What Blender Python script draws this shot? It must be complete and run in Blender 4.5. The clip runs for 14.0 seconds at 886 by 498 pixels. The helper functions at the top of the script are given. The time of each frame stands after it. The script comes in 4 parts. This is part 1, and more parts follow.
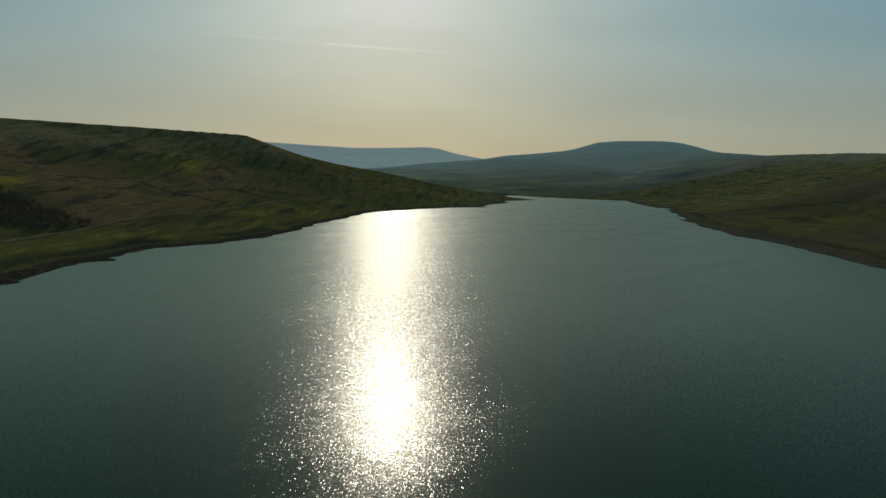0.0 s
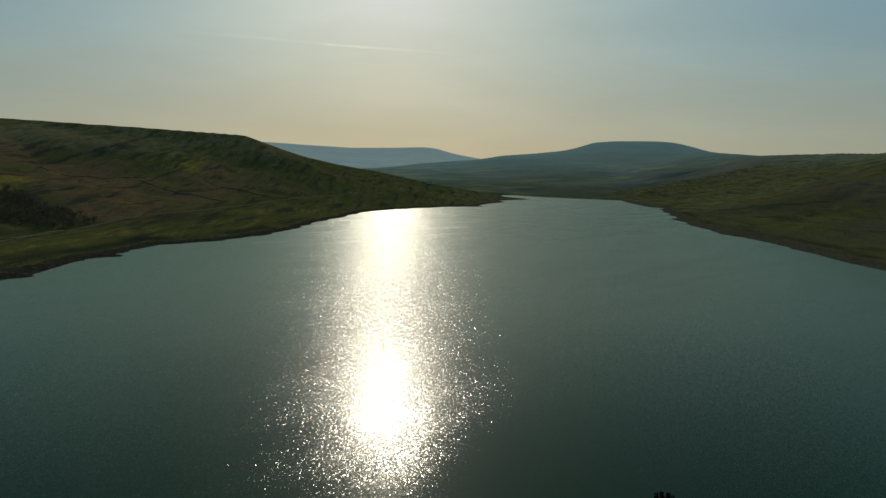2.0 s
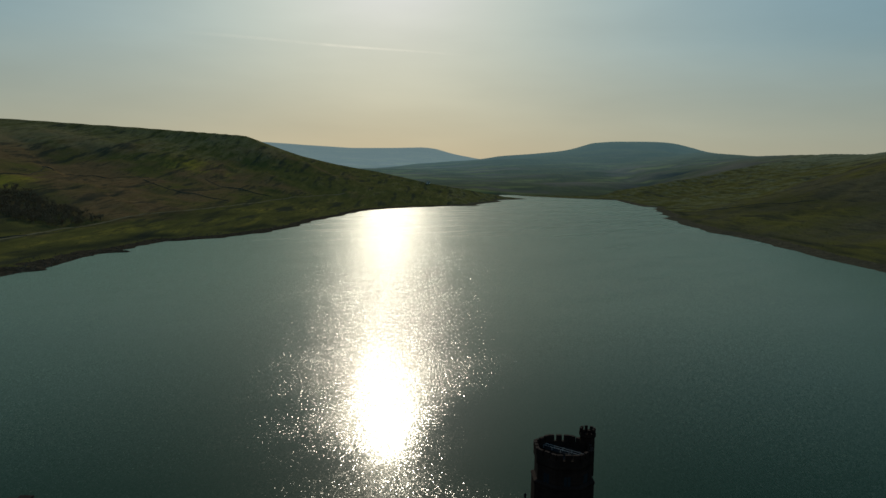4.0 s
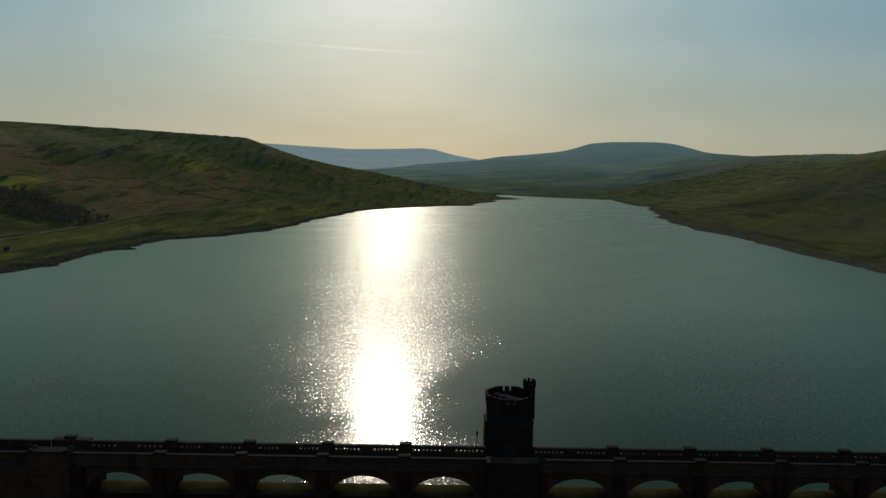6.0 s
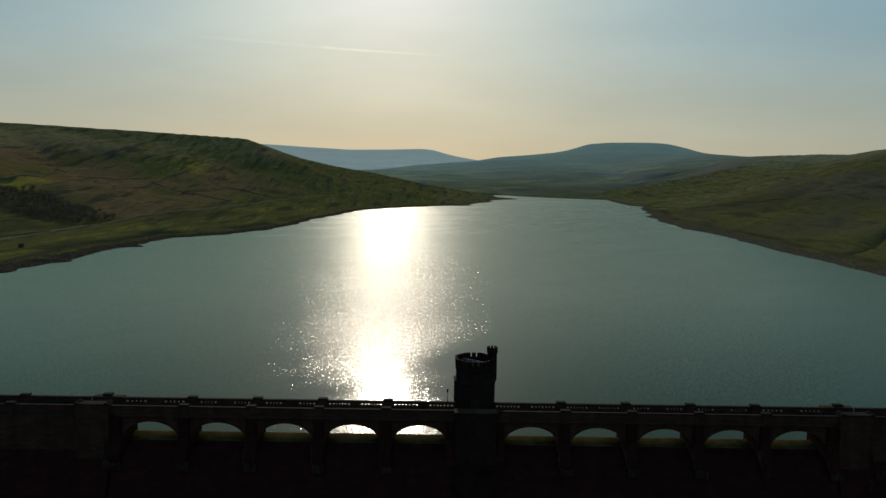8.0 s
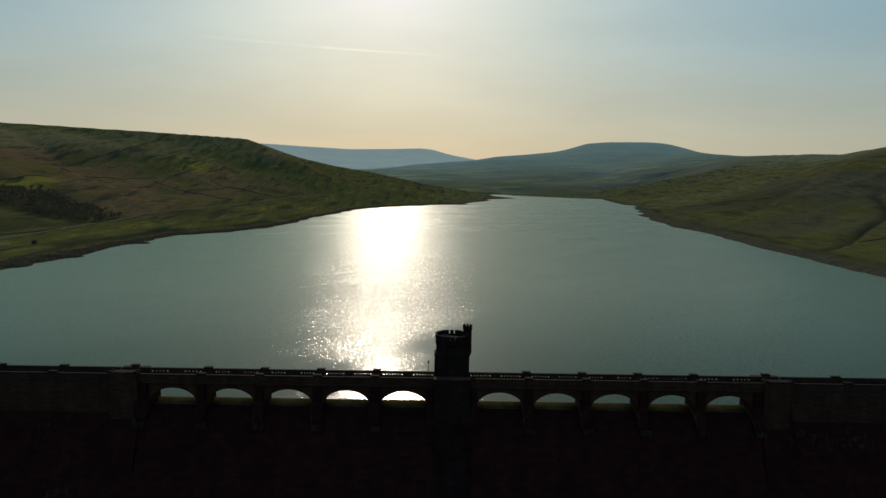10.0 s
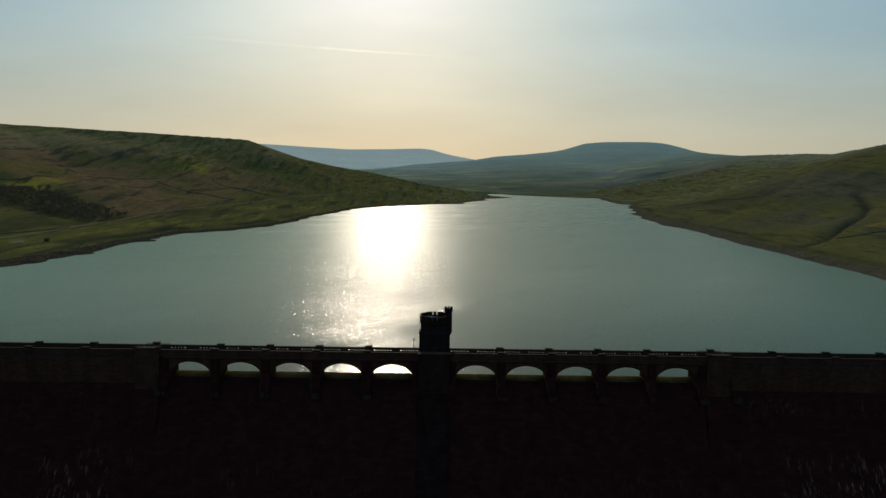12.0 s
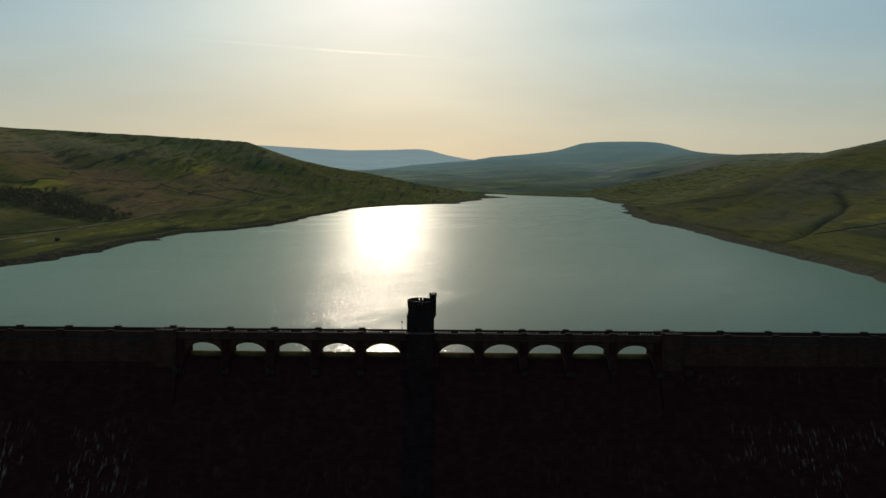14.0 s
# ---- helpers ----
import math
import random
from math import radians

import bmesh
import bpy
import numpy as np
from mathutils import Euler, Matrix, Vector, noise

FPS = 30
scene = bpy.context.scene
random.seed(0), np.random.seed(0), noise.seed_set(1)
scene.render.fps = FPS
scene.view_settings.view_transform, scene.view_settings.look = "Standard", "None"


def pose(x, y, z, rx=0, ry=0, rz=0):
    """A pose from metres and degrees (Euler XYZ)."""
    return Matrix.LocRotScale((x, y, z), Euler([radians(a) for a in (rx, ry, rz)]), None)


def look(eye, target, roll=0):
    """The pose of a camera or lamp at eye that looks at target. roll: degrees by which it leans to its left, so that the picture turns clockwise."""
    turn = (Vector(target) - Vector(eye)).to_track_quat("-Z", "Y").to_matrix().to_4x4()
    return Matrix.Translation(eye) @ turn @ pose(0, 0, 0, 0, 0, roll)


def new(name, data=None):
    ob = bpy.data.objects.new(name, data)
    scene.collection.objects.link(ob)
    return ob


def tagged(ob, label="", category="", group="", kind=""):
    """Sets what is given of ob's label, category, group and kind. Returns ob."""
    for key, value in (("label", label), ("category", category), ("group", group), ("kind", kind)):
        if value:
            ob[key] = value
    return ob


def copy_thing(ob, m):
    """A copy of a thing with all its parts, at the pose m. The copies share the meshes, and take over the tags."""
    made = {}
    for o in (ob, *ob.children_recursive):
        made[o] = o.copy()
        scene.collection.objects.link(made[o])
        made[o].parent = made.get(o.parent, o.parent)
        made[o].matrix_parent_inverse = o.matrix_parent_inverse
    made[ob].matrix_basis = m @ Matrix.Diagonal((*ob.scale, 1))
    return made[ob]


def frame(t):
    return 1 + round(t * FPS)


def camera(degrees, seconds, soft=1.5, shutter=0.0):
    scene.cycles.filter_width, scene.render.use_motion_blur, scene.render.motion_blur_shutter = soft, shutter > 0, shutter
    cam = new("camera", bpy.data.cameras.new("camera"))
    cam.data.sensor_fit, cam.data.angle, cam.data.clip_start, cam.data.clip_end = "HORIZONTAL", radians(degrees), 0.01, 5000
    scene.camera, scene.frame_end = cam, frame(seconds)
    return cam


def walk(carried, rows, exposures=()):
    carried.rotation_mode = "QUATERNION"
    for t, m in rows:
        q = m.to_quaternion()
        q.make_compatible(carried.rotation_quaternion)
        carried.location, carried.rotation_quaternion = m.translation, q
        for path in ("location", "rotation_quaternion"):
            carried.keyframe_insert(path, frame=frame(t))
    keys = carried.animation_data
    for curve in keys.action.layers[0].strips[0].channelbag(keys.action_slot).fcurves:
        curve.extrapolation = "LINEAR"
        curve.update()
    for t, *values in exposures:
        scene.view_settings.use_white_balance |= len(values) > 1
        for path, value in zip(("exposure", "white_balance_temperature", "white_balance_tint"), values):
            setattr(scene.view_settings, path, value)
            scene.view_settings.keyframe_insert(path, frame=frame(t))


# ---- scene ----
# World: water level is z = 0, x runs along the dam, y points up the lake from the crest of the dam.
cam = camera(63.3, 14.0)
PATH = [
    (0, (-21.387, -45.014, 48.371), (-21.378, -43.025, 48.155), 1.1),
    (1.5, (-19.524, -57.189, 48.331), (-19.51, -55.201, 48.115), 1.1),
    (3, (-17.321, -69.901, 48.288), (-17.306, -67.913, 48.072), 1.2),
    (5.5, (-11.637, -93.084, 47.951), (-11.623, -91.096, 47.737), 1.1),
    (6.5, (-9.549, -103.202, 47.944), (-9.535, -101.214, 47.731), 1.0),
    (8, (-6.695, -118.395, 48.053), (-6.68, -116.407, 47.841), 1.0),
    (10.5, (-2.452, -142.724, 48.594), (-2.435, -140.736, 48.38), 1.0),
    (12, (0.233, -157.574, 48.703), (0.25, -155.586, 48.489), 0.9),
    (14, (3.705, -177.849, 48.903), (3.725, -175.861, 48.69), 0.6),
]
EXPOSURE = [(0.0, -0.4, 6550, 3), (6.5, -0.2, 6600, 6), (14.0, 0.13, 6800, 10)]
walk(cam, [(t, look(e, g, r)) for t, e, g, r in PATH], EXPOSURE)

# ---- world and sun ----
SUN_AZ, SUN_EL = -4.0, 19.6            # degrees: from +y towards +x, and above the horizon
world = bpy.data.worlds.new("sky")
scene.world = world
world.use_nodes = True
wn = world.node_tree.nodes
sky = wn.new("ShaderNodeTexSky")
sky.sky_type = "NISHITA"
sky.sun_disc = False
sky.sun_elevation = radians(SUN_EL)
sky.sun_rotation = radians(SUN_AZ)
sky.altitude = 300
sky.air_density, sky.dust_density, sky.ozone_density = 1.25, 0.9, 0.8
wn["Background"].inputs["Strength"].default_value = 0.1
# thin high haze: evens out the light of the sky, each colour by its own power
wl = world.node_tree.links
split, join = wn.new("ShaderNodeSeparateColor"), wn.new("ShaderNodeCombineColor")
wl.new(sky.outputs["Color"], split.inputs[0])
for i, (power, gain) in enumerate(((0.75, 0.775), (0.63, 1.27), (0.52, 1.865))):
    p, g = wn.new("ShaderNodeMath"), wn.new("ShaderNodeMath")
    p.operation, g.operation = "POWER", "MULTIPLY"
    p.inputs[1].default_value, g.inputs[1].default_value = power, gain
    wl.new(split.outputs[i], p.inputs[0])
    wl.new(p.outputs[0], g.inputs[0])
    wl.new(g.outputs[0], join.inputs[i])
# the murky layer of air over the horizon
height_up = wn.new("ShaderNodeSeparateXYZ")
wl.new(wn.new("ShaderNodeTexCoord").outputs["Generated"], height_up.inputs[0])
murk = wn.new("ShaderNodeValToRGB")
wl.new(height_up.outputs[2], murk.inputs[0])
for e, p, c in zip(murk.color_ramp.elements, (0.02, 0.24), ((0.66, 0.645, 0.665, 1), (1.0, 1.0, 0.96, 1))):
    e.position, e.color = p, c
veil = wn.new("ShaderNodeMix")
veil.data_type, veil.blend_type = "RGBA", "MULTIPLY"
veil.inputs[0].default_value = 1.0
wl.new(join.outputs[0], veil.inputs[6])
wl.new(murk.outputs[0], veil.inputs[7])
# the pale aureole round the sun
toward = wn.new("ShaderNodeVectorMath")
toward.operation = "DOT_PRODUCT"
wl.new(height_up.inputs[0].links[0].from_socket, toward.inputs[0])
toward.inputs[1].default_value = (math.sin(radians(SUN_AZ)) * math.cos(radians(SUN_EL)), math.cos(radians(SUN_AZ)) * math.cos(radians(SUN_EL)), math.sin(radians(SUN_EL)))
nearness, aureole = wn.new("ShaderNodeMath"), wn.new("ShaderNodeMath")
nearness.operation, aureole.operation = "MAXIMUM", "POWER"
wl.new(toward.outputs["Value"], nearness.inputs[0])
nearness.inputs[1].default_value = 0.0
wl.new(nearness.outputs[0], aureole.inputs[0])
aureole.inputs[1].default_value = 150.0
glow = wn.new("ShaderNodeMix")
glow.data_type, glow.blend_type = "RGBA", "ADD"
wl.new(aureole.outputs[0], glow.inputs[0])
wl.new(veil.outputs[2], glow.inputs[6])
glow.inputs[7].default_value = (1.7, 1.25, 3.8, 1)
# dust that hangs over the horizon all round, much the same colour on every side
dust = wn.new("ShaderNodeValToRGB")
wl.new(height_up.outputs[2], dust.inputs[0])
for e, p, c in zip(dust.color_ramp.elements, (0.0, 0.17), (0.5, 0.0)):
    e.position, e.color = p, (c, c, c, 1)
haze = wn.new("ShaderNodeMix")
haze.data_type = "RGBA"
wl.new(dust.outputs[0], haze.inputs[0])
wl.new(glow.outputs[2], haze.inputs[6])
haze.inputs[7].default_value = (5.6, 5.25, 3.95, 1)
# thin streaks of high cloud
streaks, spread = wn.new("ShaderNodeTexNoise"), wn.new("ShaderNodeMapping")
wl.new(height_up.inputs[0].links[0].from_socket, spread.inputs[0])
spread.inputs["Scale"].default_value = (1.0, 1.0, 4.5)
spread.inputs["Rotation"].default_value = (0.0, 0.12, 0.0)
wl.new(spread.outputs[0], streaks.inputs["Vector"])
streaks.inputs["Scale"].default_value, streaks.inputs["Detail"].default_value = 3.2, 6.0
thin = wn.new("ShaderNodeMapRange")
wl.new(streaks.outputs[0], thin.inputs[0])
for k, v in ((1, 0.3), (2, 0.7), (3, 0.95), (4, 1.06)):
    thin.inputs[k].default_value = v
cirrus = wn.new("ShaderNodeVectorMath")
cirrus.operation = "SCALE"
wl.new(haze.outputs[2], cirrus.inputs[0])
wl.new(thin.outputs[0], cirrus.inputs["Scale"])
wl.new(cirrus.outputs[0], wn["Background"].inputs["Color"])

sun = new("sun", bpy.data.lights.new("sun", "SUN"))
sun.data.energy, sun.data.angle, sun.data.color = 1.5, radians(0.55), (1.0, 0.885, 0.72)
sd = Vector((math.sin(radians(SUN_AZ)) * math.cos(radians(SUN_EL)), math.cos(radians(SUN_AZ)) * math.cos(radians(SUN_EL)), math.sin(radians(SUN_EL))))
sun.matrix_world = look(sd * 500, (0, 0, 0))


# ---- materials ----
class Nodes:
    """A short way to write a node material."""

    def __init__(self, name):
        self.mat = bpy.data.materials.new(name)
        self.mat.use_nodes = True
        self.tree = self.mat.node_tree
        self.bsdf = self.tree.nodes["Principled BSDF"]
        self.pos = self.tree.nodes.new("ShaderNodeNewGeometry").outputs["Position"]

    def put(self, kind, **values):
        n = self.tree.nodes.new(kind)
        for k, v in values.items():
            self.plug(n.inputs[k.replace("_", " ")], v)
        return n

    def plug(self, socket, v):
        if isinstance(v, bpy.types.NodeSocket):
            self.tree.links.new(v, socket)
        else:
            socket.default_value = v

    def noise(self, scale, detail=4.0, rough=0.55, stretch=(1, 1, 1), turn=0.0, vec=None):
        m = self.put("ShaderNodeMapping", Vector=vec or self.pos, Scale=stretch, Rotation=(0, 0, turn))
        n = self.put("ShaderNodeTexNoise", Vector=m.outputs[0], Scale=scale, Detail=detail, Roughness=rough)
        return n.outputs[0]

    def ramp(self, fac, *stops):
        n = self.put("ShaderNodeValToRGB", Fac=fac)
        r = n.color_ramp
        while len(r.elements) < len(stops):
            r.elements.new(0.5)
        for e, (p, c) in zip(r.elements, stops):
            e.position = p
            e.color = (*c, 1) if isinstance(c, tuple) else (c, c, c, 1)
        return n.outputs[0]

    def mix(self, fac, a, b, how="MIX"):
        n = self.tree.nodes.new("ShaderNodeMix")
        n.data_type, n.blend_type = "RGBA", how
        for s, v in ((n.inputs[0], fac), (n.inputs[6], a), (n.inputs[7], b)):
            self.plug(s, (*v, 1) if isinstance(v, tuple) and len(v) == 3 else v)
        return n.outputs[2]

    def maths(self, op, a, b=0.0):
        n = self.tree.nodes.new("ShaderNodeMath")
        n.operation = op
        self.plug(n.inputs[0], a)
        self.plug(n.inputs[1], b)
        return n.outputs[0]

    def attr(self, name):
        n = self.tree.nodes.new("ShaderNodeAttribute")
        n.attribute_name = name
        return n.outputs["Fac"]

    def bump(self, height, strength, distance, after=None):
        n = self.put("ShaderNodeBump", Height=height, Strength=strength, Distance=distance)
        if after is not None:
            self.plug(n.inputs["Normal"], after)
        return n.outputs[0]

    def done(self, color, rough=0.8, normal=None, **more):
        self.plug(self.bsdf.inputs["Base Color"], (*color, 1) if isinstance(color, tuple) and len(color) == 3 else color)
        self.plug(self.bsdf.inputs["Roughness"], rough)
        if normal is not None:
            self.plug(self.bsdf.inputs["Normal"], normal)
        for k, v in more.items():
            self.plug(self.bsdf.inputs[k.replace("_", " ")], v)
        return self.mat


def stone_material(name, dark, light, block=(1.1, 0.45), streaks=False):
    """Soot-blackened gritstone in courses, with damp runs; streaks: pale lime runs low on the wall."""
    n = Nodes(name)
    xyz = n.put("ShaderNodeSeparateXYZ", Vector=n.pos)
    along = n.put("ShaderNodeCombineXYZ", X=xyz.outputs[0], Y=xyz.outputs[2], Z=0.0)
    b = n.put("ShaderNodeTexBrick", Vector=along.outputs[0], Scale=1.0, Mortar_Size=0.02, Brick_Width=block[0], Row_Height=block[1], Bias=0.0)
    b.inputs["Color1"].default_value, b.inputs["Color2"].default_value, b.inputs["Mortar"].default_value = (0.75, 0.75, 0.75, 1), (1.2, 1.2, 1.2, 1), (0.6, 0.6, 0.6, 1)
    grain = n.noise(3.0, 6, 0.65)
    runs = n.noise(0.5, 5, 0.6, (1, 1, 0.16))
    col = n.mix(n.ramp(runs, (0.35, 0.0), (0.7, 1.0)), dark, light)
    col = n.mix(0.8, col, b.outputs[0], "MULTIPLY")
    if streaks:
        thin = n.noise(1.25, 4, 0.6, (1.15, 0.24, 0.26))
        patch = n.noise(0.05, 4, 0.6)
        low = n.put("ShaderNodeMapRange", Value=xyz.outputs[2], From_Min=-9.0, From_Max=-15.0)
        mask = n.maths("MULTIPLY", n.ramp(thin, (0.565, 0.0), (0.66, 1.0)), n.ramp(patch, (0.44, 0.0), (0.56, 1.0)))
        mask = n.maths("MULTIPLY", mask, low.outputs[0])
        out = n.put("ShaderNodeMapRange", Value=n.maths("ABSOLUTE", xyz.outputs[0]), From_Min=58.0, From_Max=85.0, To_Min=0.08, To_Max=1.0)
        mask = n.maths("MULTIPLY", mask, out.outputs[0])
        col = n.mix(mask, col, (0.23, 0.165, 0.1))
        # a broken line of lime where the upright wall meets the slope
        foot = n.put("ShaderNodeMapRange", Value=n.maths("ABSOLUTE", n.maths("ADD", xyz.outputs[2], 1.2)), From_Min=2.8, From_Max=0.6)
        spots = n.maths("MULTIPLY", n.ramp(n.noise(1.3, 5, 0.7, (1, 1, 0.5)), (0.54, 0.0), (0.68, 1.0)), n.ramp(n.noise(0.09, 2, 0.5), (0.46, 0.0), (0.6, 1.0)))
        col = n.mix(n.maths("MULTIPLY", spots, n.maths("MULTIPLY", foot.outputs[0], out.outputs[0])), col, (0.1, 0.072, 0.042))
    nor = n.bump(b.outputs[1], 0.5, -0.03)
    nor = n.bump(grain, 0.6, 0.03, nor)
    return n.done(col, n.ramp(grain, (0.3, 0.75), (0.7, 0.95)), nor, Specular_IOR_Level=0.04)


STONE = stone_material("blackened_gritstone", (0.055, 0.026, 0.017), (0.084, 0.042, 0.027))
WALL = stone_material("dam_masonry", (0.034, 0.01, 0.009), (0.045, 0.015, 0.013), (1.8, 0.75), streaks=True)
# footing below the tower, with the black of its shade put into the stone
FOOTING = stone_material("shaded_footing", (0.019, 0.008, 0.007), (0.03, 0.014, 0.012), (1.8, 0.75))
WASHED = stone_material("lime_washed_stone", (0.03, 0.018, 0.012), (0.075, 0.054, 0.035), (0.9, 0.45))
# tower courses, darker than the gritstone of the dam
TOWER_STONE = stone_material("dark_tower_stone", (0.024, 0.014, 0.011), (0.04, 0.024, 0.019))
# caps of posts and pylons, darker than the stone below them
CAP = stone_material("dark_cap_stone", (0.016, 0.014, 0.011), (0.03, 0.025, 0.02), (1.6, 4.0))
COPING = stone_material("coping_stone", (0.022, 0.016, 0.013), (0.04, 0.03, 0.025), (1.5, 4.0))


def weir_material():
    n = Nodes("weir_stone")
    big = n.noise(0.5, 5, 0.6)
    fine = n.noise(5.0, 5, 0.7)
    col = n.mix(n.ramp(big, (0.35, 0.0), (0.65, 1.0)), (0.075, 0.057, 0.022), (0.14, 0.106, 0.042))
    col = n.mix(n.ramp(fine, (0.5, 0.0), (0.7, 0.6)), col, (0.06, 0.05, 0.018))
    return n.done(col, 0.95, n.bump(fine, 0.5, 0.05), Specular_IOR_Level=0.0)


WEIR = weir_material()


def moor(n, heath, pale, bent):
    """Colour and relief of rough grass, bracken, heather and rushes, in streaks that follow the hill."""
    broad = n.noise(0.011, 6, 0.6, (1.3, 0.8, 1), 0.2)
    mid = n.noise(0.05, 6, 0.65, (2.0, 0.38, 1), 0.1)
    fleck = n.noise(0.13, 6, 0.7, (1.9, 0.34, 1), -0.08)
    tuft = n.noise(0.5, 5, 0.7, (1.4, 0.7, 1))
    side = n.put("ShaderNodeMapRange", Value=n.put("ShaderNodeSeparateXYZ", Vector=n.pos).outputs[0], From_Min=-120.0, From_Max=120.0).outputs[0]
    grass = n.mix(n.ramp(mid, (0.3, 0.0), (0.7, 1.0)), (0.09, 0.083, 0.027), (0.19, 0.162, 0.045))
    bracken = n.mix(n.ramp(fleck, (0.32, 0.0), (0.68, 1.0)), (0.14, 0.087, 0.04), (0.285, 0.176, 0.08))
    ling = n.mix(n.ramp(fleck, (0.32, 0.0), (0.68, 1.0)), (0.073, 0.063, 0.036), (0.163, 0.141, 0.078))
    # bracken west, ling east; bracken is also lighter to stand in for haze
    heather = n.mix(n.ramp(side, (0.0, 1.0), (1.0, 0.0)), ling, bracken)
    hmask = n.maths("ADD", heath, n.maths("MULTIPLY", n.maths("SUBTRACT", broad, 0.5), 2.4))
    hmask = n.maths("ADD", hmask, n.maths("MULTIPLY", n.maths("SUBTRACT", mid, 0.5), 0.9))
    col = n.mix(n.ramp(hmask, (0.25, 0.0), (0.75, 1.0)), grass, heather)
    lush = n.maths("ADD", pale, n.maths("MULTIPLY", n.maths("SUBTRACT", mid, 0.5), 2.4))
    col = n.mix(n.ramp(lush, (0.35, 0.0), (0.9, 1.0)), col, (0.34, 0.258, 0.042))
    # paler tone over the grass that stands in for haze, warm west, grey-green east
    haze_mask = n.maths("ADD", bent, n.maths("MULTIPLY", n.maths("SUBTRACT", mid, 0.5), 1.9))
    col = n.mix(n.ramp(haze_mask, (0.35, 0.0), (0.95, 0.8)), col, n.mix(side, (0.31, 0.245, 0.115), (0.255, 0.275, 0.18)))
    # dark scars and rush beds that run along the slope
    scar = n.noise(0.034, 5, 0.6, (2.6, 0.32, 1), 0.16)
    col = n.mix(n.ramp(scar, (0.54, 0.0), (0.63, 0.75)), col, (0.05, 0.05, 0.036))
    rush = n.maths("ADD", n.maths("MULTIPLY", mid, 0.45), n.maths("MULTIPLY", fleck, 0.55))
    col = n.mix(n.ramp(rush, (0.52, 0.0), (0.61, 0.78)), col, (0.05, 0.05, 0.03))
    col = n.mix(n.ramp(tuft, (0.45, 0.0), (0.8, 0.4)), col, (0.05, 0.046, 0.024))
    nor = n.bump(tuft, 0.5, 0.4, n.bump(mid, 0.35, 2.0))
    return col, nor


def ground_material():
    n = Nodes("moorland")
    col, nor = moor(n, n.attr("heath"), n.attr("pasture"), n.attr("bent"))
    # the gully mask also carries bank rushes, wet ground and the wood's painted shade
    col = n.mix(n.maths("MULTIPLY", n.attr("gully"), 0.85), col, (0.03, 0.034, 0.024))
    shingle = n.mix(n.ramp(n.noise(0.35, 6, 0.75), (0.35, 0.0), (0.65, 1.0)), (0.024, 0.02, 0.014), (0.1, 0.076, 0.048))
    east = n.ramp(n.put("ShaderNodeSeparateXYZ", Vector=n.pos).outputs[0], (0.0, 0.0), (1.0, 0.75))
    shingle = n.mix(east, shingle, n.mix(n.ramp(n.noise(0.2, 5, 0.7), (0.35, 0.0), (0.65, 1.0)), (0.075, 0.064, 0.04), (0.15, 0.125, 0.076)))
    edge = n.maths("ADD", n.attr("beach"), n.maths("MULTIPLY", n.maths("SUBTRACT", n.noise(0.12, 4, 0.6), 0.5), 0.9))
    col = n.mix(n.ramp(edge, (0.42, 0.0), (0.58, 1.0)), col, shingle)
    return n.done(col, 1.0, nor, Specular_IOR_Level=0.0)


GROUND = ground_material()


